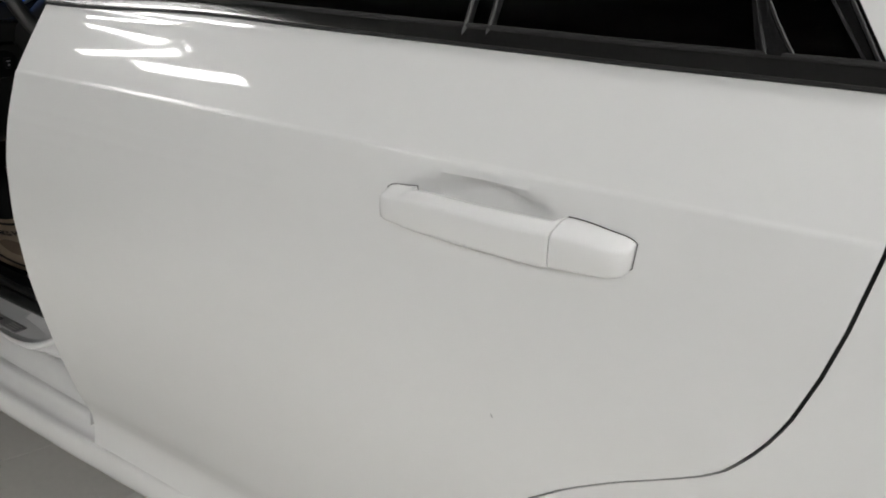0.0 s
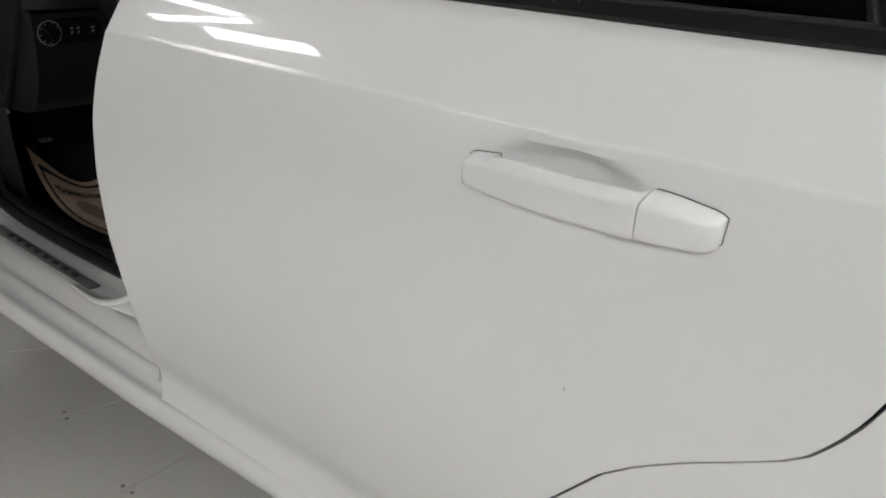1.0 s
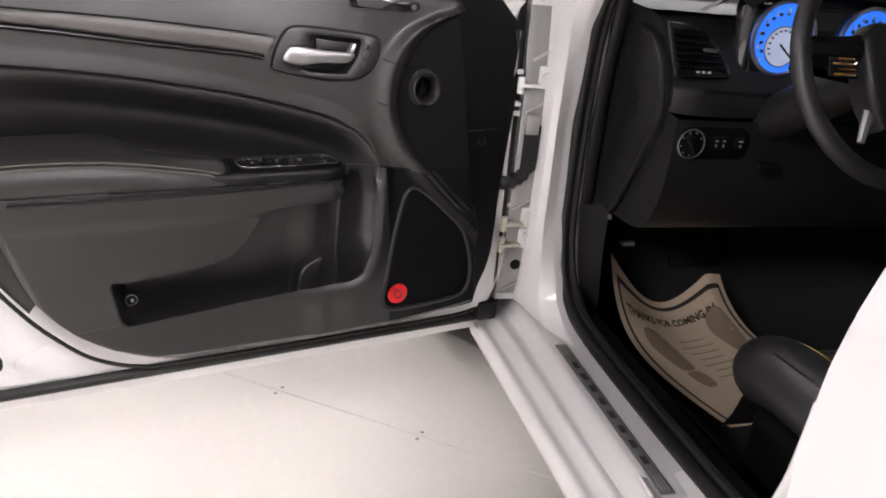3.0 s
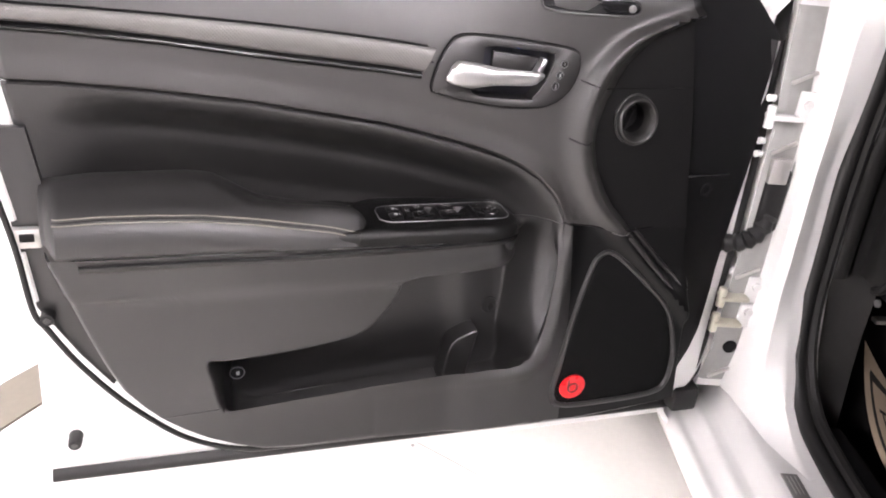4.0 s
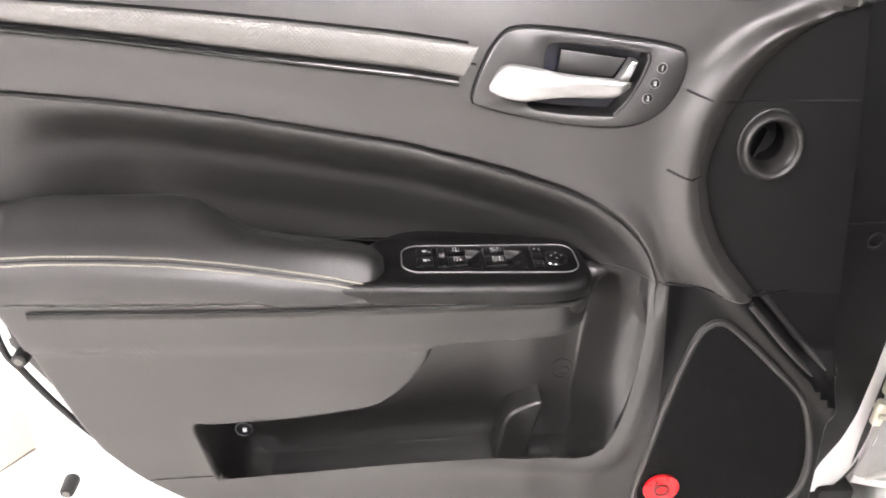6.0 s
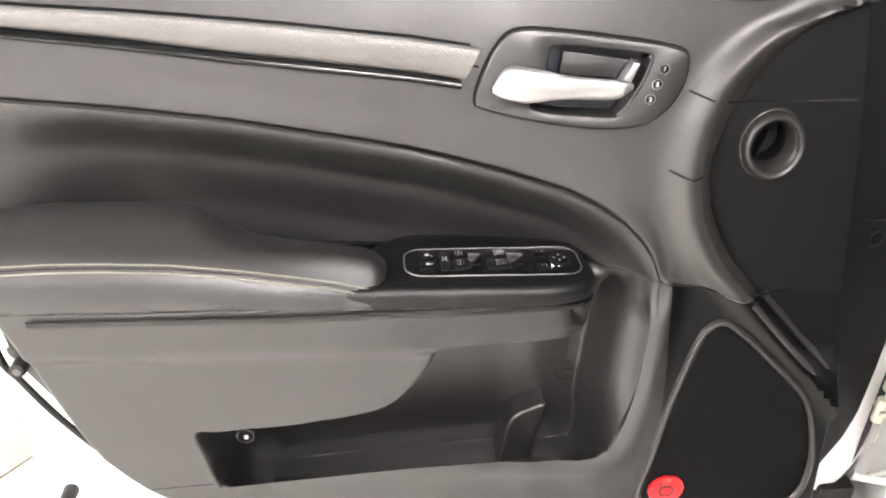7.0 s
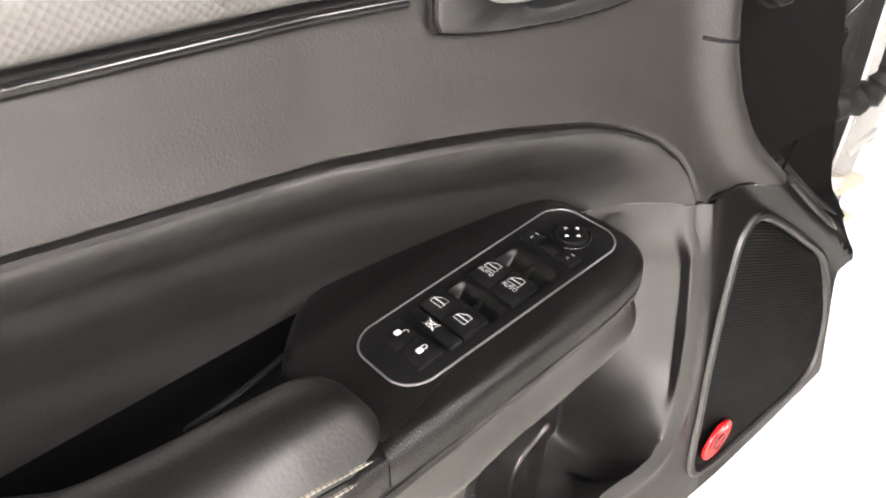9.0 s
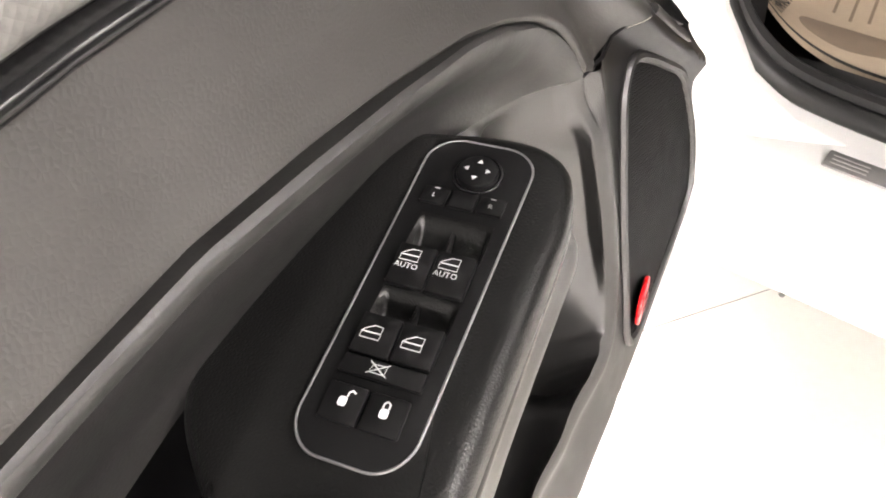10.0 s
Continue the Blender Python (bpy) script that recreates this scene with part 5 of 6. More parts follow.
part("recess_rim", tube(curve([hz(a, b, 0.0050) for a, b in [(0.383, 0.9545), (0.3805, 0.950), (0.3840, 0.937), (0.3915, 0.920), (0.4010, 0.905), (0.4080, 0.8975)]], 6), [0.0008] + [0.0020] * 29 + [0.0008], 8), PLASTIC, front_door)
part("recess_light", box(hz(0.428, 0.9575, -0.002), (0.0030, 0.0010, 0.0010), 0.0003), BLUE, front_door, "tiny blue handle light")
part("lever_pivot", slab([(0.396, 0.947), (0.390, 0.946), (0.398, 0.925), (0.408, 0.925)], lambda a, b, d: hz(a, b, -0.008 + d), 0.014, 0.002), BEZEL, front_door, "grey lever pivot")
LEV_T = table([(0.3985, 0.930), (0.401, 0.933), (0.42, 0.934), (0.445, 0.935), (0.466, 0.937), (0.479, 0.940), (0.494, 0.942), (0.509, 0.9435), (0.5175, 0.9405), (0.5235, 0.931), (0.5265, 0.920)])
LEV_B = table([(0.3985, 0.927), (0.403, 0.921), (0.409, 0.916), (0.42, 0.9145), (0.434, 0.914), (0.455, 0.9147), (0.468, 0.9142), (0.483, 0.912), (0.495, 0.910), (0.508, 0.9115), (0.521, 0.9145), (0.5265, 0.919)])


def eased(f, r=0.005):
    """A table's line with its kinks rounded off."""
    return lambda x: sum(f(x + r * k / 4) * (5 - abs(k)) for k in range(-4, 5)) / 25


LEV_TOP, LEV_LOW = eased(LEV_T), eased(LEV_B)


def lever(u, t):
    """A rounded bar, broad at its free end, turned down towards the pivot."""
    top, low, a = LEV_TOP(u), LEV_LOW(u), 2 * math.pi * t
    c, s = math.cos(a), math.sin(a)
    end = 0.35 + 0.65 * smooth01(0.0, 0.010, min(u - 0.3985, 0.5265 - u))
    w = (top + low) / 2 + (top - low) / 2 * math.copysign(abs(s) ** 0.88, s)
    return hz(u, w, 0.0150 + 0.004 * smooth01(0.43, 0.50, u) + 0.0062 * end * math.copysign(abs(c) ** 0.88, c) + 0.25 * (w - 0.926) * smooth01(0.47, 0.43, u))


part("release_lever", grid(lever, [0.3985, 0.3988, 0.3995] + span(0.401, 0.524, 60) + [0.5252, 0.526, 0.5265], span(0, 1, 33)), CHROME, front_door, "satin chrome release lever")
for (a, b), txt in (((0.3680, 0.9420), "1"), ((0.3730, 0.9280), "S"), ((0.3780, 0.9140), "2")):
    x, v, w = hz(a, b, 0.0048)
    bt = part("memory_button", cyl((x, v, w), 0.0043, 0.003, "y", 24, 0.0008), BUTTON, front_door, "round black memory button")
    part("button_ring", tube([(x + 0.0047 * math.cos(q), v + 0.0004, w + 0.0047 * math.sin(q)) for q in span(0, 2 * math.pi, 25)[:-1]], 0.00055, 6, True), BEZEL, bt)
    part("number", words(txt, 0.0062, lambda p, q, d: (x - p, v + 0.0018, w + q), bold=0.0002), WHITE, bt, "white printed character")

# round outlet on the front plate
def ring_at(c, r, h, tube_r, n=48):
    return tube([(c.x + r * math.cos(a), c.y + h, c.z + 1.06 * r * math.sin(a)) for a in span(0, 2 * math.pi, n + 1)[:-1]], tube_r, 10, True)


def turned(c, profile, n=56):
    """A ring turned from a profile of radii and heights, tilted a little with the plate."""
    profile = [(0.92 * r, h) for r, h in profile]
    return grid(lambda a, i: (c.x + profile[int(i)][0] * math.cos(a), c.y + profile[int(i)][1] - 0.16 * 1.06 * profile[int(i)][0] * math.sin(a), c.z + 1.06 * profile[int(i)][0] * math.sin(a)),
                span(0, 2 * math.pi, n + 1), list(range(len(profile))))


outlet = part("demister_outlet", turned(OC, [(0.0365, -0.003), (0.0362, 0.0005), (0.0350, 0.0012), (0.0343, 0.0012), (0.0335, 0.0060), (0.0320, 0.0088), (0.0300, 0.0100), (0.0280, 0.0096), (0.0266, 0.0080)]), OUTLETM, front_door, "raised round black demister outlet")
part("outlet_cone", turned(OC, [(0.0266, 0.0078), (0.0258, 0.0050), (0.0252, 0.0046), (0.0235, 0.0), (0.0215, -0.006), (0.0208, -0.012)]), OUTLETM, outlet, "funnel-shaped inner wall of the outlet")
part("outlet_throat", turned(OC, [(0.0208, -0.0115), (0.0206, -0.030), (0.0, -0.031)]), DARK, outlet, "dark open throat")
part("outlet_flap", box(OC + Vector((0.006, -0.012, -0.004)), (0.003, 0.010, 0.034), 0.001, turn=Matrix.Rotation(-0.3, 4, "Y")), BUTTON, outlet)

# front edge cover of the door, by the hinges
C_IN = table([(0.385, 0.076), (0.43, 0.066), (0.47, 0.050), (0.51, 0.042), (0.58, 0.040), (0.62, 0.041), (0.716, 0.036), (0.85, 0.028), (0.985, 0.022), (1.03, 0.065), (1.12, 0.16)])
def cover_v(s, w):
    """It keeps just under the trim beside it."""
    v1 = min(0.014, 0.0545 - 0.165 * (w - 0.73) - 0.024)
    v0 = min(0.000, v1 - 0.008)
    return v0 + (v1 - v0) * min(max(s, 0.0), 1.0) ** 0.6


part("edge_cover", grid(lambda s, w: (C_IN(w) + (U_START(w) + 0.012 - C_IN(w)) * s, cover_v(s, w) - (0.008 if s < 0 else 0), w), [-0.001, 0, 0.02, 0.06, 0.12, 0.25, 0.4, 0.55, 0.7, 0.85, 1.0], span(0.392, 1.12, 60)), DARK, front_door, "dark flat cover at the door's front edge")
part("cover_clip", ring_at(Vector((0.105, cover_v(0.55, 0.762) + 0.001, 0.762)), 0.008, 0.0, 0.0015, 20), DARK, front_door)
part("cover_seam", tube([(0.050 + 0.1 * s, cover_v(s, 0.785) + 0.0004, 0.785) for s in span(0.02, 1, 8)], 0.0012, 6), GLOSS, front_door)

# hollow of the lock pull at the top of the trim
LOCK = [(0.396, 1.024), (0.400, 1.014), (0.394, 1.007), (0.370, 1.0045), (0.330, 1.0035), (0.296, 1.0035), (0.275, 1.005), (0.266, 1.010), (0.266, 1.018), (0.276, 1.024), (0.33, 1.027), (0.37, 1.027)]
LOCK = [tuple(v)[:2] for v in curve([(a, b, 0) for a, b in LOCK], 4, True)]
lock = part("lock_recess", slab(LOCK, lambda a, b, d: (a, upper_v(a, b) - 0.001 + d, b), 0.0018, 0.0006, 3), GLOSS, front_door, "long glossy black hollow of the lock pull")
part("recess_rim", tube([(a, upper_v(a, b) + 0.0008, b) for a, b in LOCK], 0.0016, 8, True), PLASTIC, lock)
part("lock_pin", cyl((0.278, upper_v(0.278, 1.0135) + 0.002, 1.0135), 0.0050, 0.005, "y", 24, 0.0015), CHROME, lock, "small shiny lock pin")

# speaker
SPK = [tuple(v)[:2] for v in curve([(a, b, 0) for a, b in [(0.339, 0.470), (0.323, 0.4515), (0.26, 0.4545), (0.185, 0.465), (0.160, 0.480), (0.152, 0.515), (0.156, 0.555), (0.173, 0.603), (0.213, 0.643), (0.250, 0.675), (0.270, 0.6865), (0.285, 0.682), (0.297, 0.662), (0.318, 0.584), (0.331, 0.515)]], 5, True)]
spk_v = lambda a, b, d: (a, low_v(a, b) + d, b)


def pad(poly, rise, n=14):
    """A patch over the trim, raised, filled ring by ring."""
    cx, cy, m = sum(p[0] for p in poly) / len(poly), sum(p[1] for p in poly) / len(poly), len(poly)
    verts, faces = [], []
    for i in range(n):
        k = 1 - i / n
        for a, b in poly:
            verts.append(spk_v(cx + (a - cx) * k, cy + (b - cy) * k, rise if i else -0.002))
    verts.append(spk_v(cx, cy, rise))
    for i in range(n - 1):
        faces += [(i * m + j, i * m + (j + 1) % m, (i + 1) * m + (j + 1) % m, (i + 1) * m + j) for j in range(m)]
    faces += [((n - 1) * m + j, (n - 1) * m + (j + 1) % m, n * m) for j in range(m)]
    return pydata(verts, faces)


speaker = part("speaker_grille", pad(SPK, 0.0015), MESHM, front_door, "black mesh speaker grille")
part("grille_ring", tube([spk_v(a, b, 0.001) for a, b in SPK], 0.0040, 8, True), PLASTIC, speaker)
SPK_IN = inside_distance(SPK)
verts, faces = [], []
for i in range(122):
    c, line = -0.21 + 0.0026 * i, []
    for j in range(121):
        s = -0.2 + 0.4 * j / 120
        a, b = 0.25 + s * 0.91 - c * 0.41, 0.56 + s * 0.41 + c * 0.91
        if SPK_IN(a, b) > 0.0035:
            line.append((a, b))
    if len(line) < 3:
        continue
    for a, b in line[:-1:3] + [line[-1]]:
        verts += [spk_v(a + 0.41 * k, b - 0.91 * k, h) for k, h in ((-0.0010, 0.0011), (0.0, 0.0019), (0.0010, 0.0011))]
    m = len(line[:-1:3]) + 1
    o = len(verts) - 3 * m
    faces += [(o + 3 * q + r, o + 3 * q + r + 1, o + 3 * q + r + 4, o + 3 * q + r + 3) for q in range(m - 1) for r in (0, 1)]
tagged(part("grille_rib", pydata(verts, faces), MESHM, speaker, "fine parallel ribs of the grille"), kind="stuff")
RC = spk_v(0.3105, 0.4840, 0.0058)
badge = part("round_badge", cyl(RC, 0.0205, 0.004, "y", 40, 0.0012), RED, front_door, "round red badge")
part("badge_ring", tube([(RC[0] + 0.0075 * math.cos(a), RC[1] + 0.0022, RC[2] - 0.001 + 0.0075 * math.sin(a)) for a in span(0, 2 * math.pi, 25)[:-1]], 0.0014, 6, True), DKRED, badge)
part("badge_bar", box((RC[0] + 0.0078, RC[1] + 0.0022, RC[2] + 0.006), (0.0028, 0.0015, 0.014), 0.0004), DKRED, badge)

# armrest and switch pod
WELLS = ((0.4750, 0.4985), (0.5208, 0.5388))
WELL_V = (-0.0088, 0.0284)


def with_wells(bm):
    """Opens the finger wells through the upward faces of a flat part."""
    for u0, u1 in WELLS:
        for co, no in (((u0, 0, 0), (1, 0, 0)), ((u1, 0, 0), (1, 0, 0)), ((0, WELL_V[0], 0), (0, 1, 0)), ((0, WELL_V[1], 0), (0, 1, 0))):
            bmesh.ops.bisect_plane(bm, geom=bm.verts[:] + bm.edges[:] + bm.faces[:], dist=1e-6, plane_co=co, plane_no=no)
    gone = []
    for f in bm.faces:
        c = f.calc_center_median()
        if abs(f.normal.z) > 0.9 and c.z > 0.73 and WELL_V[0] < c.y < WELL_V[1] and any(a < c.x < b for a, b in WELLS):
            gone.append(f)
    bmesh.ops.delete(bm, geom=gone, context="FACES")
    return bm


POD_Z = 0.7375


def sloped(bm):
    """Lets the pod's top fall away towards the door."""
    for y in (-0.032, -0.048, -0.066):
        bmesh.ops.bisect_plane(bm, geom=bm.verts[:] + bm.edges[:] + bm.faces[:], dist=1e-6, plane_co=(0, y, 0), plane_no=(0, 1, 0))
    for v in bm.verts:
        if v.co.y < -0.032 and v.co.z > 0.724:
            v.co.z -= 3.6 * (0.032 + v.co.y) ** 2 + 0.10 * (-0.032 - v.co.y)
    return bm


ARM_W = table([(0.630, 0.750), (0.645, 0.752), (0.68, 0.757), (0.72, 0.762), (0.76, 0.770), (0.785, 0.782), (0.81, 0.793), (0.84, 0.796), (0.95, 0.794), (1.02, 0.785)])


ARM_EDGE = table([(0.614, 0.724), (0.626, 0.728), (0.637, 0.731), (0.652, 0.735), (0.672, 0.740), (0.700, 0.7445), (0.730, 0.749), (0.754, 0.753), (0.778, 0.756), (0.824, 0.761), (0.88, 0.763), (0.935, 0.763), (0.990, 0.760)])


def arm(u, t):
    """The leather pad, rounded off at its front end and its tail."""
    tail = 1 - 0.4 * (1 - smooth01(0.0, 0.022, 1.004 - u)) if u > 0.97 else 1.0
    top = ARM_W(u)
    edge = ARM_EDGE(u)
    free = smooth01(0.83, 0.745, u)
    vb = -0.047 + 0.031 * free
    pts = [(vb, top - 0.030 - 0.025 * free), (vb + 0.006 + 0.005 * (1 - free), top - 0.007), (max(0.0, vb + 0.020), top - 0.004), (0.030, edge + 0.016 + 0.008 * (1 - smooth01(0.64, 0.74, u))), (0.048, edge + 0.006), (0.0605, max(edge - 0.008, 0.7205)), (0.0655, max(edge - 0.024, 0.7190)), (0.0640, min(0.7235, max(edge - 0.030, 0.7178))), (0.058, 0.7165)]
    c = ARM_CACHE.setdefault(round(u, 5), curve([(0, a, b) for a, b in pts], 5))
    q = c[min(int(t), len(c) - 1)]
    front = smooth01(0.02, 0.055, q.y)
    d = u - (0.621 + 0.020 * smooth01(0.005, -0.03, q.y) + 0.011 * smooth01(0.040, 0.062, q.y))
    h = 0.0 if d < 0 else math.sqrt(max(0.0, 1 - max(0.0, 1 - d / (0.024 - 0.012 * front)) ** 2))
    low = min(POD_Z - 0.006 - 0.014 * front, q.z)
    y = q.y if q.y < 0.05 else 0.05 + (q.y - 0.05) * (0.58 + 0.42 * smooth01(0.632, 0.73, u))
    return (u, -0.055 + (y + 0.055) * tail - 0.016 * (1 - h) * smooth01(0.03, 0.06, q.y), low + (q.z - low) * h)


ARM_CACHE = {}
armrest = part("armrest", grid(arm, span(0.6205, 0.70, 64) + span(0.705, 0.97, 44) + span(0.975, 1.004, 9), list(range(41))), LEATHER, front_door, "stitched black leather armrest")
def arm_line(k, lift, u0):
    out = []
    for u in span(u0, 0.985, 60):
        q = Vector(arm(u, k))
        r = Vector(arm(u, k + 1)) - Vector(arm(u, k - 1))
        n = Vector((0, -r.z, r.y)).normalized() * (1 if r.z < 0 else -1)
        out.append(q + (n if n.y > 0 else -n) * lift)
    return out


part("armrest_seam", tube(arm_line(22, 0.0002, 0.634), 0.0007, 6), DARK, armrest)
for k in (21, 23):
    pts = arm_line(k, 0.0006, 0.634)
    verts, faces = [], []
    dense = []
    for a, b in zip(pts, pts[1:]):
        for j in range(2):
            dense.append((a.lerp(b, j / 2 + 0.03), a.lerp(b, j / 2 + 0.43)))
    for a, b in dense:
        base = len(verts)
        for q in (a, b):
            for dy, dz in ((0.0007, 0.0007), (0.0007, -0.0007), (-0.0007, -0.0007), (-0.0007, 0.0007)):
                verts.append((q.x, q.y + dy, q.z + dz))
        for j in range(4):
            faces.append((base + j, base + (j + 1) % 4, base + 4 + (j + 1) % 4, base + 4 + j))
    tagged(part("stitching", pydata(verts, faces), THREAD, armrest, "row of pale grey stitches"), kind="stuff")



POD_EDGE = [tuple(v)[:2] for v in curve([(0.640, -0.030, 0), (0.622, -0.052, 0), (0.600, -0.074, 0), (0.575, -0.087, 0), (0.545, -0.089, 0), (0.440, -0.080, 0), (0.4185, -0.040, 0), (0.4100, 0.0, 0), (0.4088, 0.020, 0), (0.4115, 0.035, 0), (0.4185, 0.0465, 0), (0.4300, 0.0535, 0), (0.4500, 0.0575, 0), (0.480, 0.0585, 0), (0.590, 0.0585, 0), (0.620, 0.0585, 0), (0.636, 0.0585, 0)], 6)]
part("switch_pod", sloped(with_wells(slab(POD_EDGE, lambda a, b, d: (a, b, 0.7165 + d), POD_Z - 0.7165, 0.011, 6))), PODM, front_door, "black grained switch pod")
part("armrest_base", slab([(0.624, -0.012), (0.700, -0.012), (0.700, 0.0575), (0.624, 0.0575)], lambda a, b, d: (a, b, 0.7165 + d), POD_Z - 0.7172, 0.010, 5), PODM, front_door)
NOSE = [p for p in POD_EDGE if p[0] < 0.49]
part("pod_body", grid(lambda i, t: (NOSE[int(i)][0] + 0.002 * (1 - t), NOSE[int(i)][1] - (0.001 + 0.008 * (1 - t)) - 0.004 * smooth01(0.44, 0.485, NOSE[int(i)][0]), 0.672 + 0.046 * t), list(range(len(NOSE))), span(0, 1, 6)), PLASTIC, front_door, "rounded front end under the switch pod")
part("pull_cup", grid(lambda u, v: (u, v, 0.694 + 0.03 * smooth01(0.80, 0.86, u)), span(0.545, 0.86, 18), span(-0.180, 0.010, 8)), DARK, front_door, "dark finger hollow behind the armrest")
part("pull_edge", tube(curve([(0.626, -0.038, 0.7345), (0.640, -0.031, 0.7395), (0.655, -0.024, 0.7445), (0.675, -0.019, 0.7470), (0.700, -0.0165, 0.7480)], 6), [0.0006] + [0.0016] * 23 + [0.0008], 8), PODM, front_door, "moulded pull edge behind the armrest")

# gloss line under the armrest and the rounded body below it
UNDER = table([(0.418, 0.7175), (0.555, 0.7105), (0.72, 0.7060), (0.956, 0.7045)])
GLINE = [p for p in POD_EDGE if p[0] < 0.49 and p[1] > -0.03] + [(u, 0.0585) for u in span(0.495, 0.962, 50)]
part("under_gloss", grid(lambda i, t: (GLINE[int(i)][0], GLINE[int(i)][1] + 0.0012 * math.sin(math.pi * t) - 0.0006, UNDER(GLINE[int(i)][0]) - 0.005 + 0.009 * t), list(range(len(GLINE))), span(0, 1, 6)), TRIMB, front_door, "thin glossy black line under the armrest")

# switch plate
SC = (0.514, 0.0093)
pt = lambda a, b, d: (SC[0] + a, SC[1] + b, POD_Z + 0.0006 + d)
outline = rounded(0.181, 0.0560, 0.017, 8)
outline = [(a, b * (1 - 0.10 * smooth01(0.05, 0.091, a)) - 0.002 * smooth01(0.05, -0.09, a)) for a, b in outline]
part("switch_plate", with_wells(slab(outline, pt, 0.0016, 0.0006)), BUTTON, front_door, "black window switch plate")
part("switch_bezel", tube([pt(a, b, 0.0014) for a, b in outline], 0.0007, 8, True), BEZEL, front_door, "thin satin silver bezel line")


def button(u, v, su, sv, rise, name, label, slope=0.0):
    bm = box((u, v, POD_Z + 0.002 + rise / 2), (su, sv, rise), min(0.0012, rise / 3), 2, turn=Matrix.Rotation(slope, 4, "Y"))
    return part(name, bm, BUTTON, front_door, label)


VO, VI = 0.0193, 0.0003        # the outer and the inner row
WINDOW = [(-0.0044, -0.0032), (0.0044, -0.0032), (0.0044, 0.0030), (0.0004, 0.0030), (-0.0030, 0.0010), (-0.0044, -0.0004)]


def window_icon(parent, u, v, h, slope, auto):
    up = 0.0025 if auto else 0.0
    place = lambda a, b, d: (u - (b + up), v + a, POD_Z + h + math.tan(slope) * (b + up) + d)
    part("window_mark", ribbon(WINDOW, 0.00042, place, True), WHITE, parent, "white window symbol")
    part("window_mark", ribbon([(-0.0040, -0.0004), (0.0042, -0.0003)], 0.0006, place), WHITE, parent)
    if auto:
        part("lettering", words("AUTO", 0.0041, lambda a, b, d: (u - (b - 0.0035), v + a, POD_Z + h + math.tan(slope) * (b - 0.0035) + d)), WHITE, parent, "white printed word")


for u, long, auto in ((0.5092, 0.0220, True), (0.5480, 0.0190, False)):
    for v in (VO, VI):
        k = button(u, v, long, 0.0184, 0.0042, "window_switch", "black rocker switch with a white window symbol", 0.10)
        window_icon(k, u - (0.002 if auto else 0.0), v - 0.002, 0.0064, 0.10, auto)
for u0, u1 in WELLS:
    v0, v1 = WELL_V
    depth = lambda s, t: 0.0085 * smooth01(0.0, 0.62, s) * smooth01(0.0, 0.10, t) * smooth01(1.0, 0.90, t) * (1 if s < 1.0 else 0)
    well = part("finger_well", grid(lambda s, t: (u0 + (u1 - u0) * min(s, 0.999), v0 + (v1 - v0) * t, POD_Z + 0.0021 - depth(s, t)), span(0, 0.98, 24) + [0.995, 1.0], span(0, 1, 49)), PODM, front_door, "scooped black finger well")
    part("well_rib", box((u0 + 0.62 * (u1 - u0), 0.0098, POD_Z - 0.0035), (0.70 * (u1 - u0), 0.0014, 0.0075), 0.0005), PODM, well)
lk = button(0.5633, 0.0098, 0.0088, 0.0375, 0.0030, "lockout_switch", "black window lockout switch", 0.0)
pl = lambda a, b, d: (0.5633 - b, 0.0080 + a, POD_Z + 0.0052 + d)
part("lockout_mark", ribbon([(-0.0035, -0.0022), (0.0035, -0.0022), (0.0035, 0.0020), (-0.0025, 0.0016)], 0.00045, pl, True), WHITE, lk)
for s in (-1, 1):
    part("lockout_mark", ribbon([(-0.0045, -0.003 * s), (0.0045, 0.003 * s)], 0.0005, pl), WHITE, lk)
for v, shut in ((0.0185, True), (0.0002, False)):
    k = button(0.5812, v, 0.0165, 0.0172, 0.0030, "lock_switch", "black door lock switch with a white padlock symbol", 0.12)
    pk = lambda a, b, d: (0.5800 - b, v + a, POD_Z + 0.0056 + d)
    part("padlock_mark", slab(rounded(0.0036, 0.0042, 0.001, 3), lambda a, b, d: pk(a, b - 0.0012, d), 0.0004, 0.0), WHITE, k)
    part("padlock_mark", ribbon(([(-0.0013, 0.001), (-0.0013, 0.0030), (0.0, 0.0040), (0.0013, 0.0030), (0.0013, 0.001)] if shut else [(0.0013, 0.001), (0.0013, 0.0030), (0.0027, 0.0042), (0.0042, 0.0032)]), 0.0007, pk), WHITE, k)
mk = part("mirror_knob", cyl((0.4450, 0.009, POD_Z + 0.0036), 0.0105, 0.0044, "z", 36, 0.0012), BUTTON, front_door, "round black mirror adjuster with four white arrows")
part("knob_collar", tube([(0.4450 + 0.0122 * math.cos(a), 0.009 + 0.0122 * math.sin(a), POD_Z + 0.0022) for a in span(0, 2 * math.pi, 37)[:-1]], 0.0009, 6, True), GLOSS, mk)
for q in range(4):
    a = radians(90 * q)
    c, s = math.cos(a), math.sin(a)
    part("arrow", slab([(0.4450 + c * x - s * y, 0.009 + s * x + c * y) for x, y in ((0.0069, 0.0), (0.0046, 0.0014), (0.0046, -0.0014))], lambda x, y, d: (x, y, POD_Z + 0.0060 + d), 0.0003, 0.0), WHITE, mk, "white arrow")
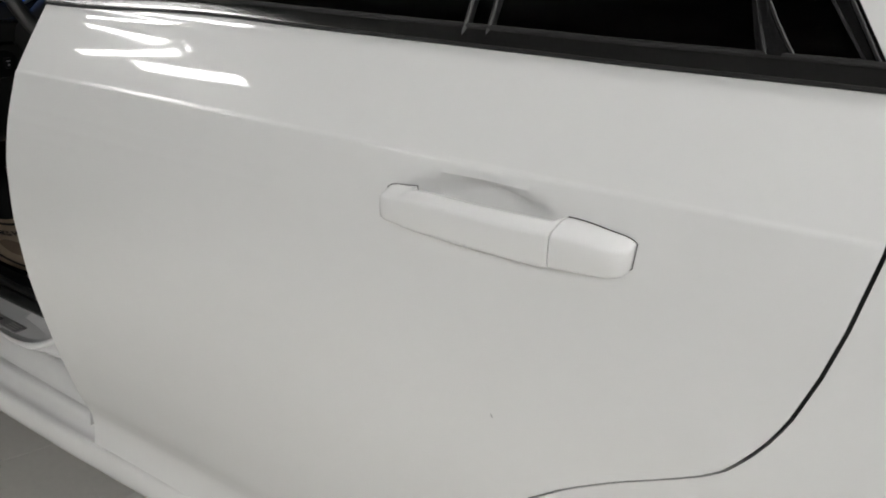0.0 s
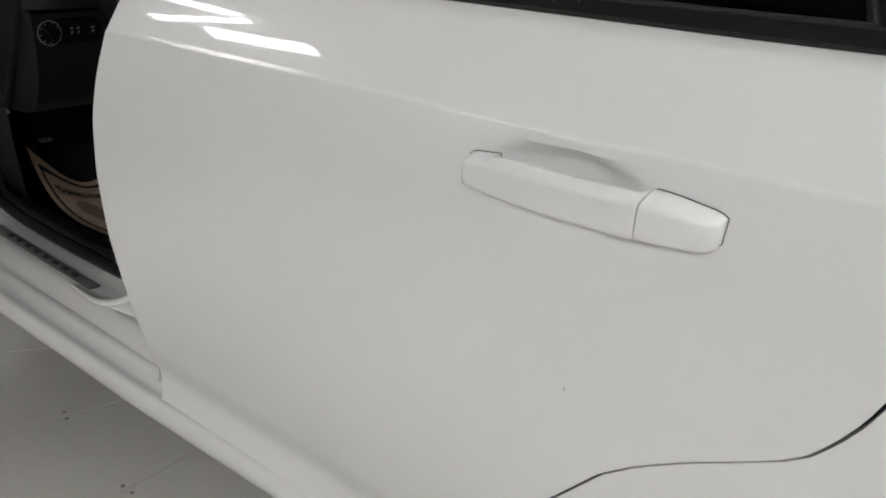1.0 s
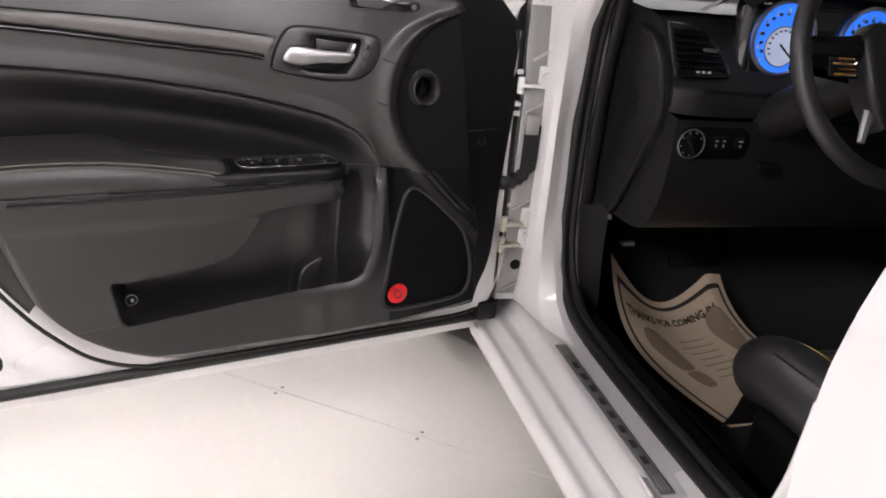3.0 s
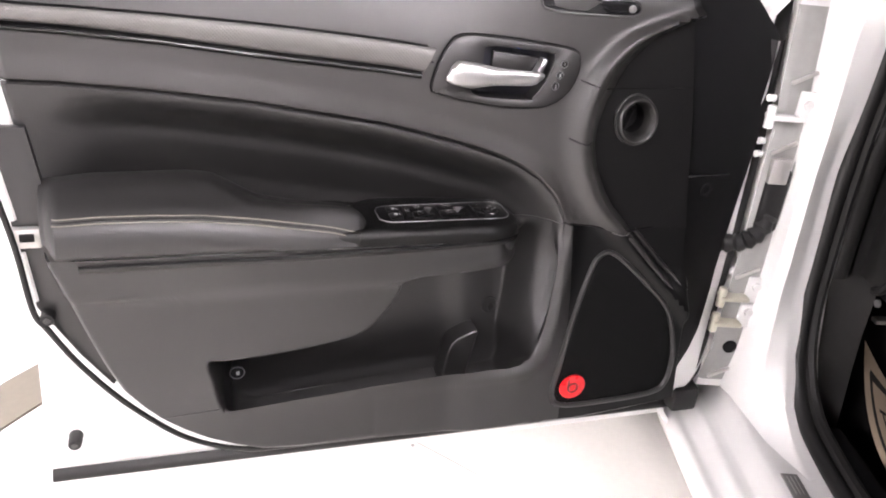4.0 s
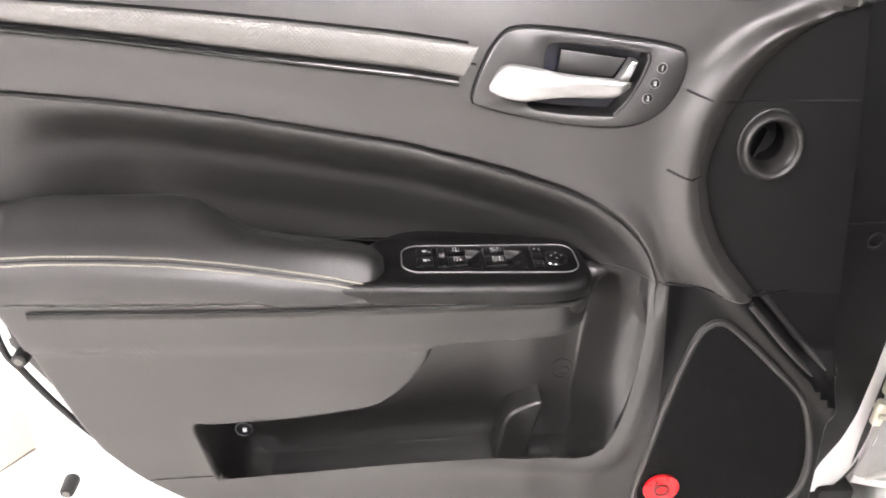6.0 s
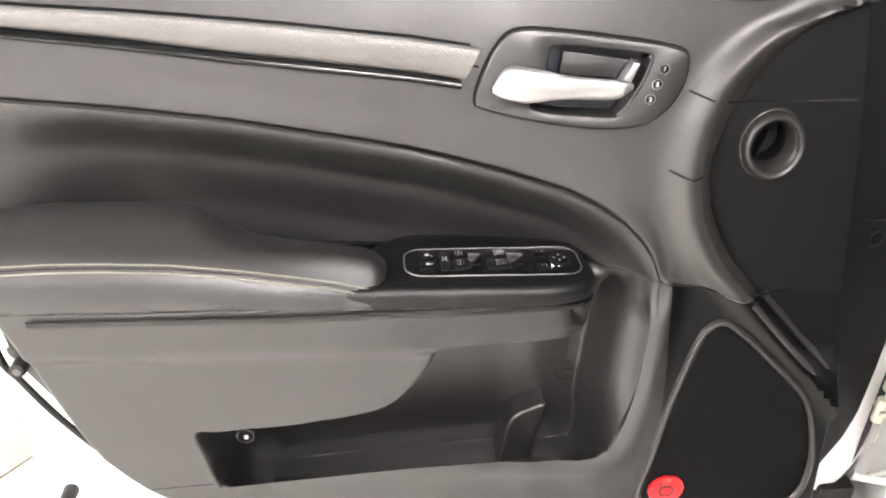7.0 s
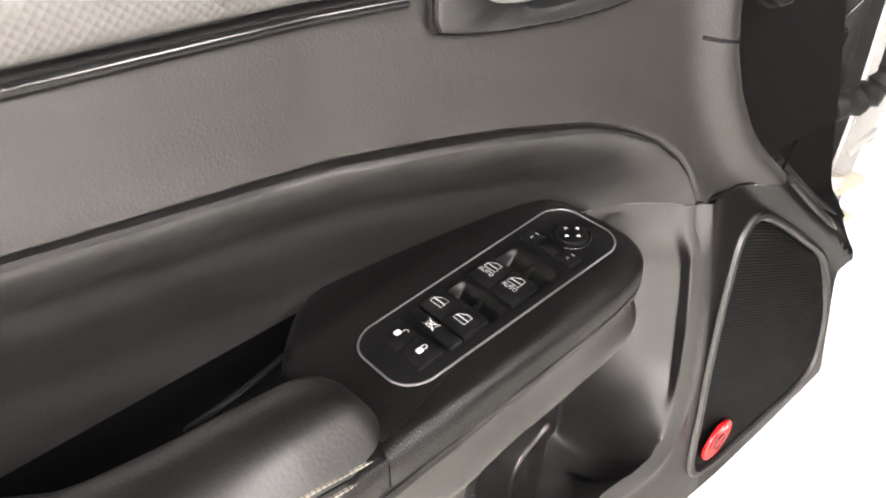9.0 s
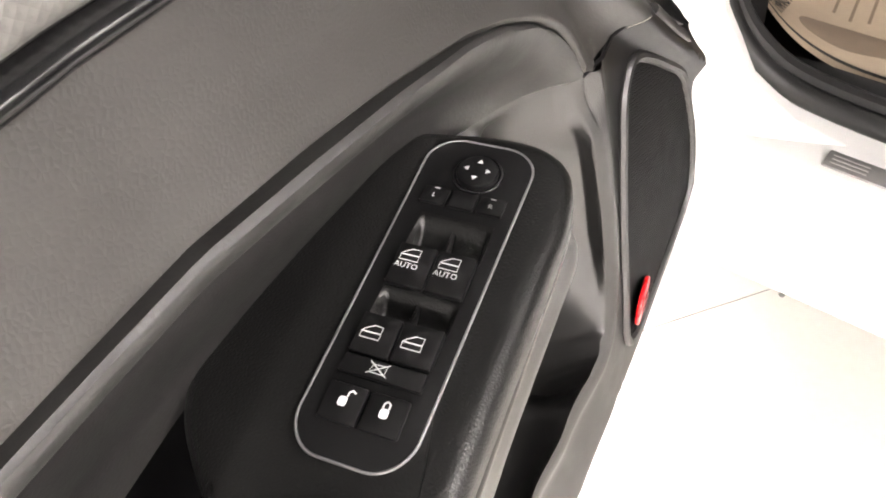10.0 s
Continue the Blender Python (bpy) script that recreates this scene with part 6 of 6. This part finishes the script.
for v, txt in ((0.0228, "R"), (0.0085, ""), (-0.0060, "L")):
    k = button(0.4645, v, 0.0105, 0.0130, 0.0024, "mirror_selector", "black mirror selector key")
    if txt:
        part("lettering", words(txt, 0.0036, lambda a, b, d: (0.4655 - b, v + a, POD_Z + 0.0046 + d)), WHITE, k, "white printed letter")
        part("letter_bar", box((0.4605, v, POD_Z + 0.0046), (0.0004, 0.0026, 0.0003), 0.0), WHITE, k)

# map pocket fittings
x, w = 0.785, 0.4965
v = -0.016
pk_knob = part("fuel_release", cyl((x, v + 0.004, w), 0.0095, 0.008, "y", 28, 0.002), BUTTON, front_door, "round black release button with a silver rim")
part("button_rim", tube([(x + 0.0098 * math.cos(a), v + 0.007, w + 0.0098 * math.sin(a)) for a in span(0, 2 * math.pi, 29)[:-1]], 0.0008, 6, True), BEZEL, pk_knob)
part("release_mark", box((x - 0.001, v + 0.0084, w), (0.0045, 0.0006, 0.006), 0.0002), WHITE, pk_knob)
BD = [tuple(v)[:2] for v in curve([(0.487, 0.44, 0), (0.484, 0.475, 0), (0.4805, 0.507, 0), (0.4725, 0.524, 0), (0.460, 0.533, 0), (0.437, 0.541, 0), (0.4395, 0.515, 0), (0.446, 0.475, 0), (0.452, 0.44, 0)], 3, True)]
part("bottle_divider", slab(BD, lambda a, b, d: (a, -0.050 + d, b), 0.053, 0.004, 4), PLASTIC, front_door, "rounded bottle holder wall")
LM = Vector((0.411, low_v(0.411, 0.566) + 0.0006, 0.566))
part("moulded_mark", tube([(LM.x + 0.0125 * math.cos(a), low_v(LM.x + 0.0125 * math.cos(a), LM.z + 0.0125 * math.sin(a)) + 0.0005, LM.z + 0.0125 * math.sin(a)) for a in span(0, 2 * math.pi, 37)[:-1]], 0.0009, 6, True), PLASTIC, front_door, "faint moulded ring mark")
part("moulded_mark", tube([(LM.x - 0.003 + 0.0055 * math.cos(a), low_v(LM.x - 0.003, LM.z - 0.003) + 0.0006, LM.z - 0.003 + 0.0055 * math.sin(a)) for a in span(0, 2 * math.pi, 25)[:-1]], 0.0008, 6, True), PLASTIC, front_door)
part("pocket_line", tube([(u, low_v(u, PL(u)) + 0.0002, PL(u)) for PL in [table([(0.70, 0.487), (0.90, 0.474)])] for u in span(0.808, 0.893, 14)], 0.0008, 6), PLASTIC, front_door)

# weatherstrip, bumpers, latch on the white inner sheet
part("weatherstrip", tube(curve([(1.060, -0.006, 0.86), (1.052, -0.004, 0.80), (1.036, -0.004, 0.705), (1.027, -0.004, 0.62), (1.014, -0.004, 0.592), (0.985, -0.004, 0.540), (0.945, -0.004, 0.484), (0.905, -0.004, 0.440), (0.865, -0.004, 0.404), (0.825, -0.004, 0.381), (0.78, -0.004, 0.366), (0.72, -0.006, 0.3595), (0.40, -0.008, 0.3575), (0.10, -0.008, 0.362), (0.062, -0.010, 0.385), (0.040, -0.012, 0.45), (0.032, -0.014, 0.60)], 8), 0.0038, 10), RUBBER, front_door, "dark rubber weatherstrip round the door")
part("seal_carrier", slab([(1.056, 0.85), (1.048, 0.79), (1.033, 0.700), (1.024, 0.618), (1.012, 0.598), (0.982, 0.545), (0.945, 0.492), (0.925, 0.52), (0.955, 0.60), (0.978, 0.68), (0.995, 0.747), (1.010, 0.85)], lambda a, b, d: (a, -0.026 + d, b), 0.012, 0.001), PLASTIC, front_door, "grey plastic seal carrier beside the trim")
for (a, b), (c, d) in (((1.050, 0.83), (1.0355, 0.738)), ((1.0315, 0.695), (1.0245, 0.628))):
    part("carrier_slit", tube([(a, -0.0135, b), (c, -0.0135, d)], 0.0045, 6), JAMB, front_door, "white painted metal showing beside the seal")
part("bottom_seal", grid(lambda u, t: (u, -0.026 + 0.010 * math.sin(math.pi * t), 0.327 + 0.024 * t), span(0.02, 1.036, 30), span(0, 1, 6)), RUBBER, front_door, "dark rubber seal along the bottom edge")
part("corner_block", box((0.030, -0.012, 0.362), (0.050, 0.034, 0.046), 0.006), RUBBER, front_door, "black rubber corner block")
F_IN = table([(0.371, 0.040), (0.40, 0.022), (0.43, 0.011), (0.476, 0.006), (0.566, 0.010), (0.62, 0.018), (0.70, 0.022), (0.792, 0.024), (0.935, 0.031), (1.0, 0.036)])
part("front_flange", grid(lambda s, w: (F_IN(w) + (C_IN(w) + 0.012 - F_IN(w)) * s, -0.006 + 0.004 * s, w), span(0, 1, 5), span(0.375, 0.98, 30)), PAINT, front_door, "white painted front flange")
# Dark strip standing in for the shade between flange and pillar.
part("hinge_edge_shade", grid(lambda s, w: (F_IN(w) - 0.020 + 0.026 * s, -0.018 + 0.008 * math.sin(math.pi * s), w), span(0, 1, 7), span(0.372, 0.98, 30)), RUBBER, front_door, "black strip for the dark gap at the hinge edge")
for w in (0.90, 0.835, 0.815, 0.615, 0.545, 0.53):
    part("flange_bolt", cyl((F_IN(w) - 0.003, 0.002, w), 0.0055, 0.010, "x", 8), JAMB, front_door)
for u, w in ((1.012, 0.606), (1.000, 0.408)):
    bp = part("rubber_bumper", cyl((u, -0.012, w), 0.0095, 0.026, "y", 20, 0.003, 0.0085), RUBBER, front_door, "round rubber door bumper")
    part("bumper_hollow", cyl((u, 0.0012, w), 0.0045, 0.001, "y", 14), GLOSS, bp)
part("door_latch", box((1.024, -0.022, 0.716), (0.034, 0.034, 0.026), 0.003), METAL, front_door, "grey steel door latch")
part("latch_slot", box((1.022, -0.004, 0.718), (0.016, 0.004, 0.010), 0.001), DARK, front_door)
part("pressed_line", tube(curve([(0.915, -0.0315, 0.425), (0.955, -0.0315, 0.410), (0.972, -0.0315, 0.400), (0.972, -0.0315, 0.385)], 5), 0.0015, 6), JAMB, front_door, "pressed line in the door sheet")

# window frame of the open door
part("window_frame", tube(curve([(0.06, -0.045, 1.06), (0.30, -0.015, 1.18), (0.62, 0.06, 1.37), (0.85, 0.085, 1.42), (1.02, 0.08, 1.40), (1.06, 0.0, 1.20), (1.06, -0.05, 1.05)], 6), 0.02, 10), GLOSS, front_door, "black window frame of the door")
part("window_glass", grid(lambda s, h: (0.22 + 0.80 * s, -0.05 + 0.0 * h + (0.03 * h), 1.03 + (0.05 + 0.22 * s) * h), span(0, 1, 8), span(0, 1, 4)), GLASS, front_door, "tinted door glass")
part("belt_seal", tube([(u, -0.032, 1.055) for u in span(0.17, 1.05, 12)], 0.010, 8), RUBBER, front_door, "black rubber belt seal")
part("mirror_stalk", tube([(0.10, -0.06, 1.08), (0.10, -0.16, 1.10)], 0.02, 10), PAINT, front_door)
part("outer_skin", grid(lambda u, w: (u, dskin(w) - 0.001, w), span(0.004, 1.04, 20), span(0.298, 1.045, 30)), PAINT, front_door, "glossy white outer skin")
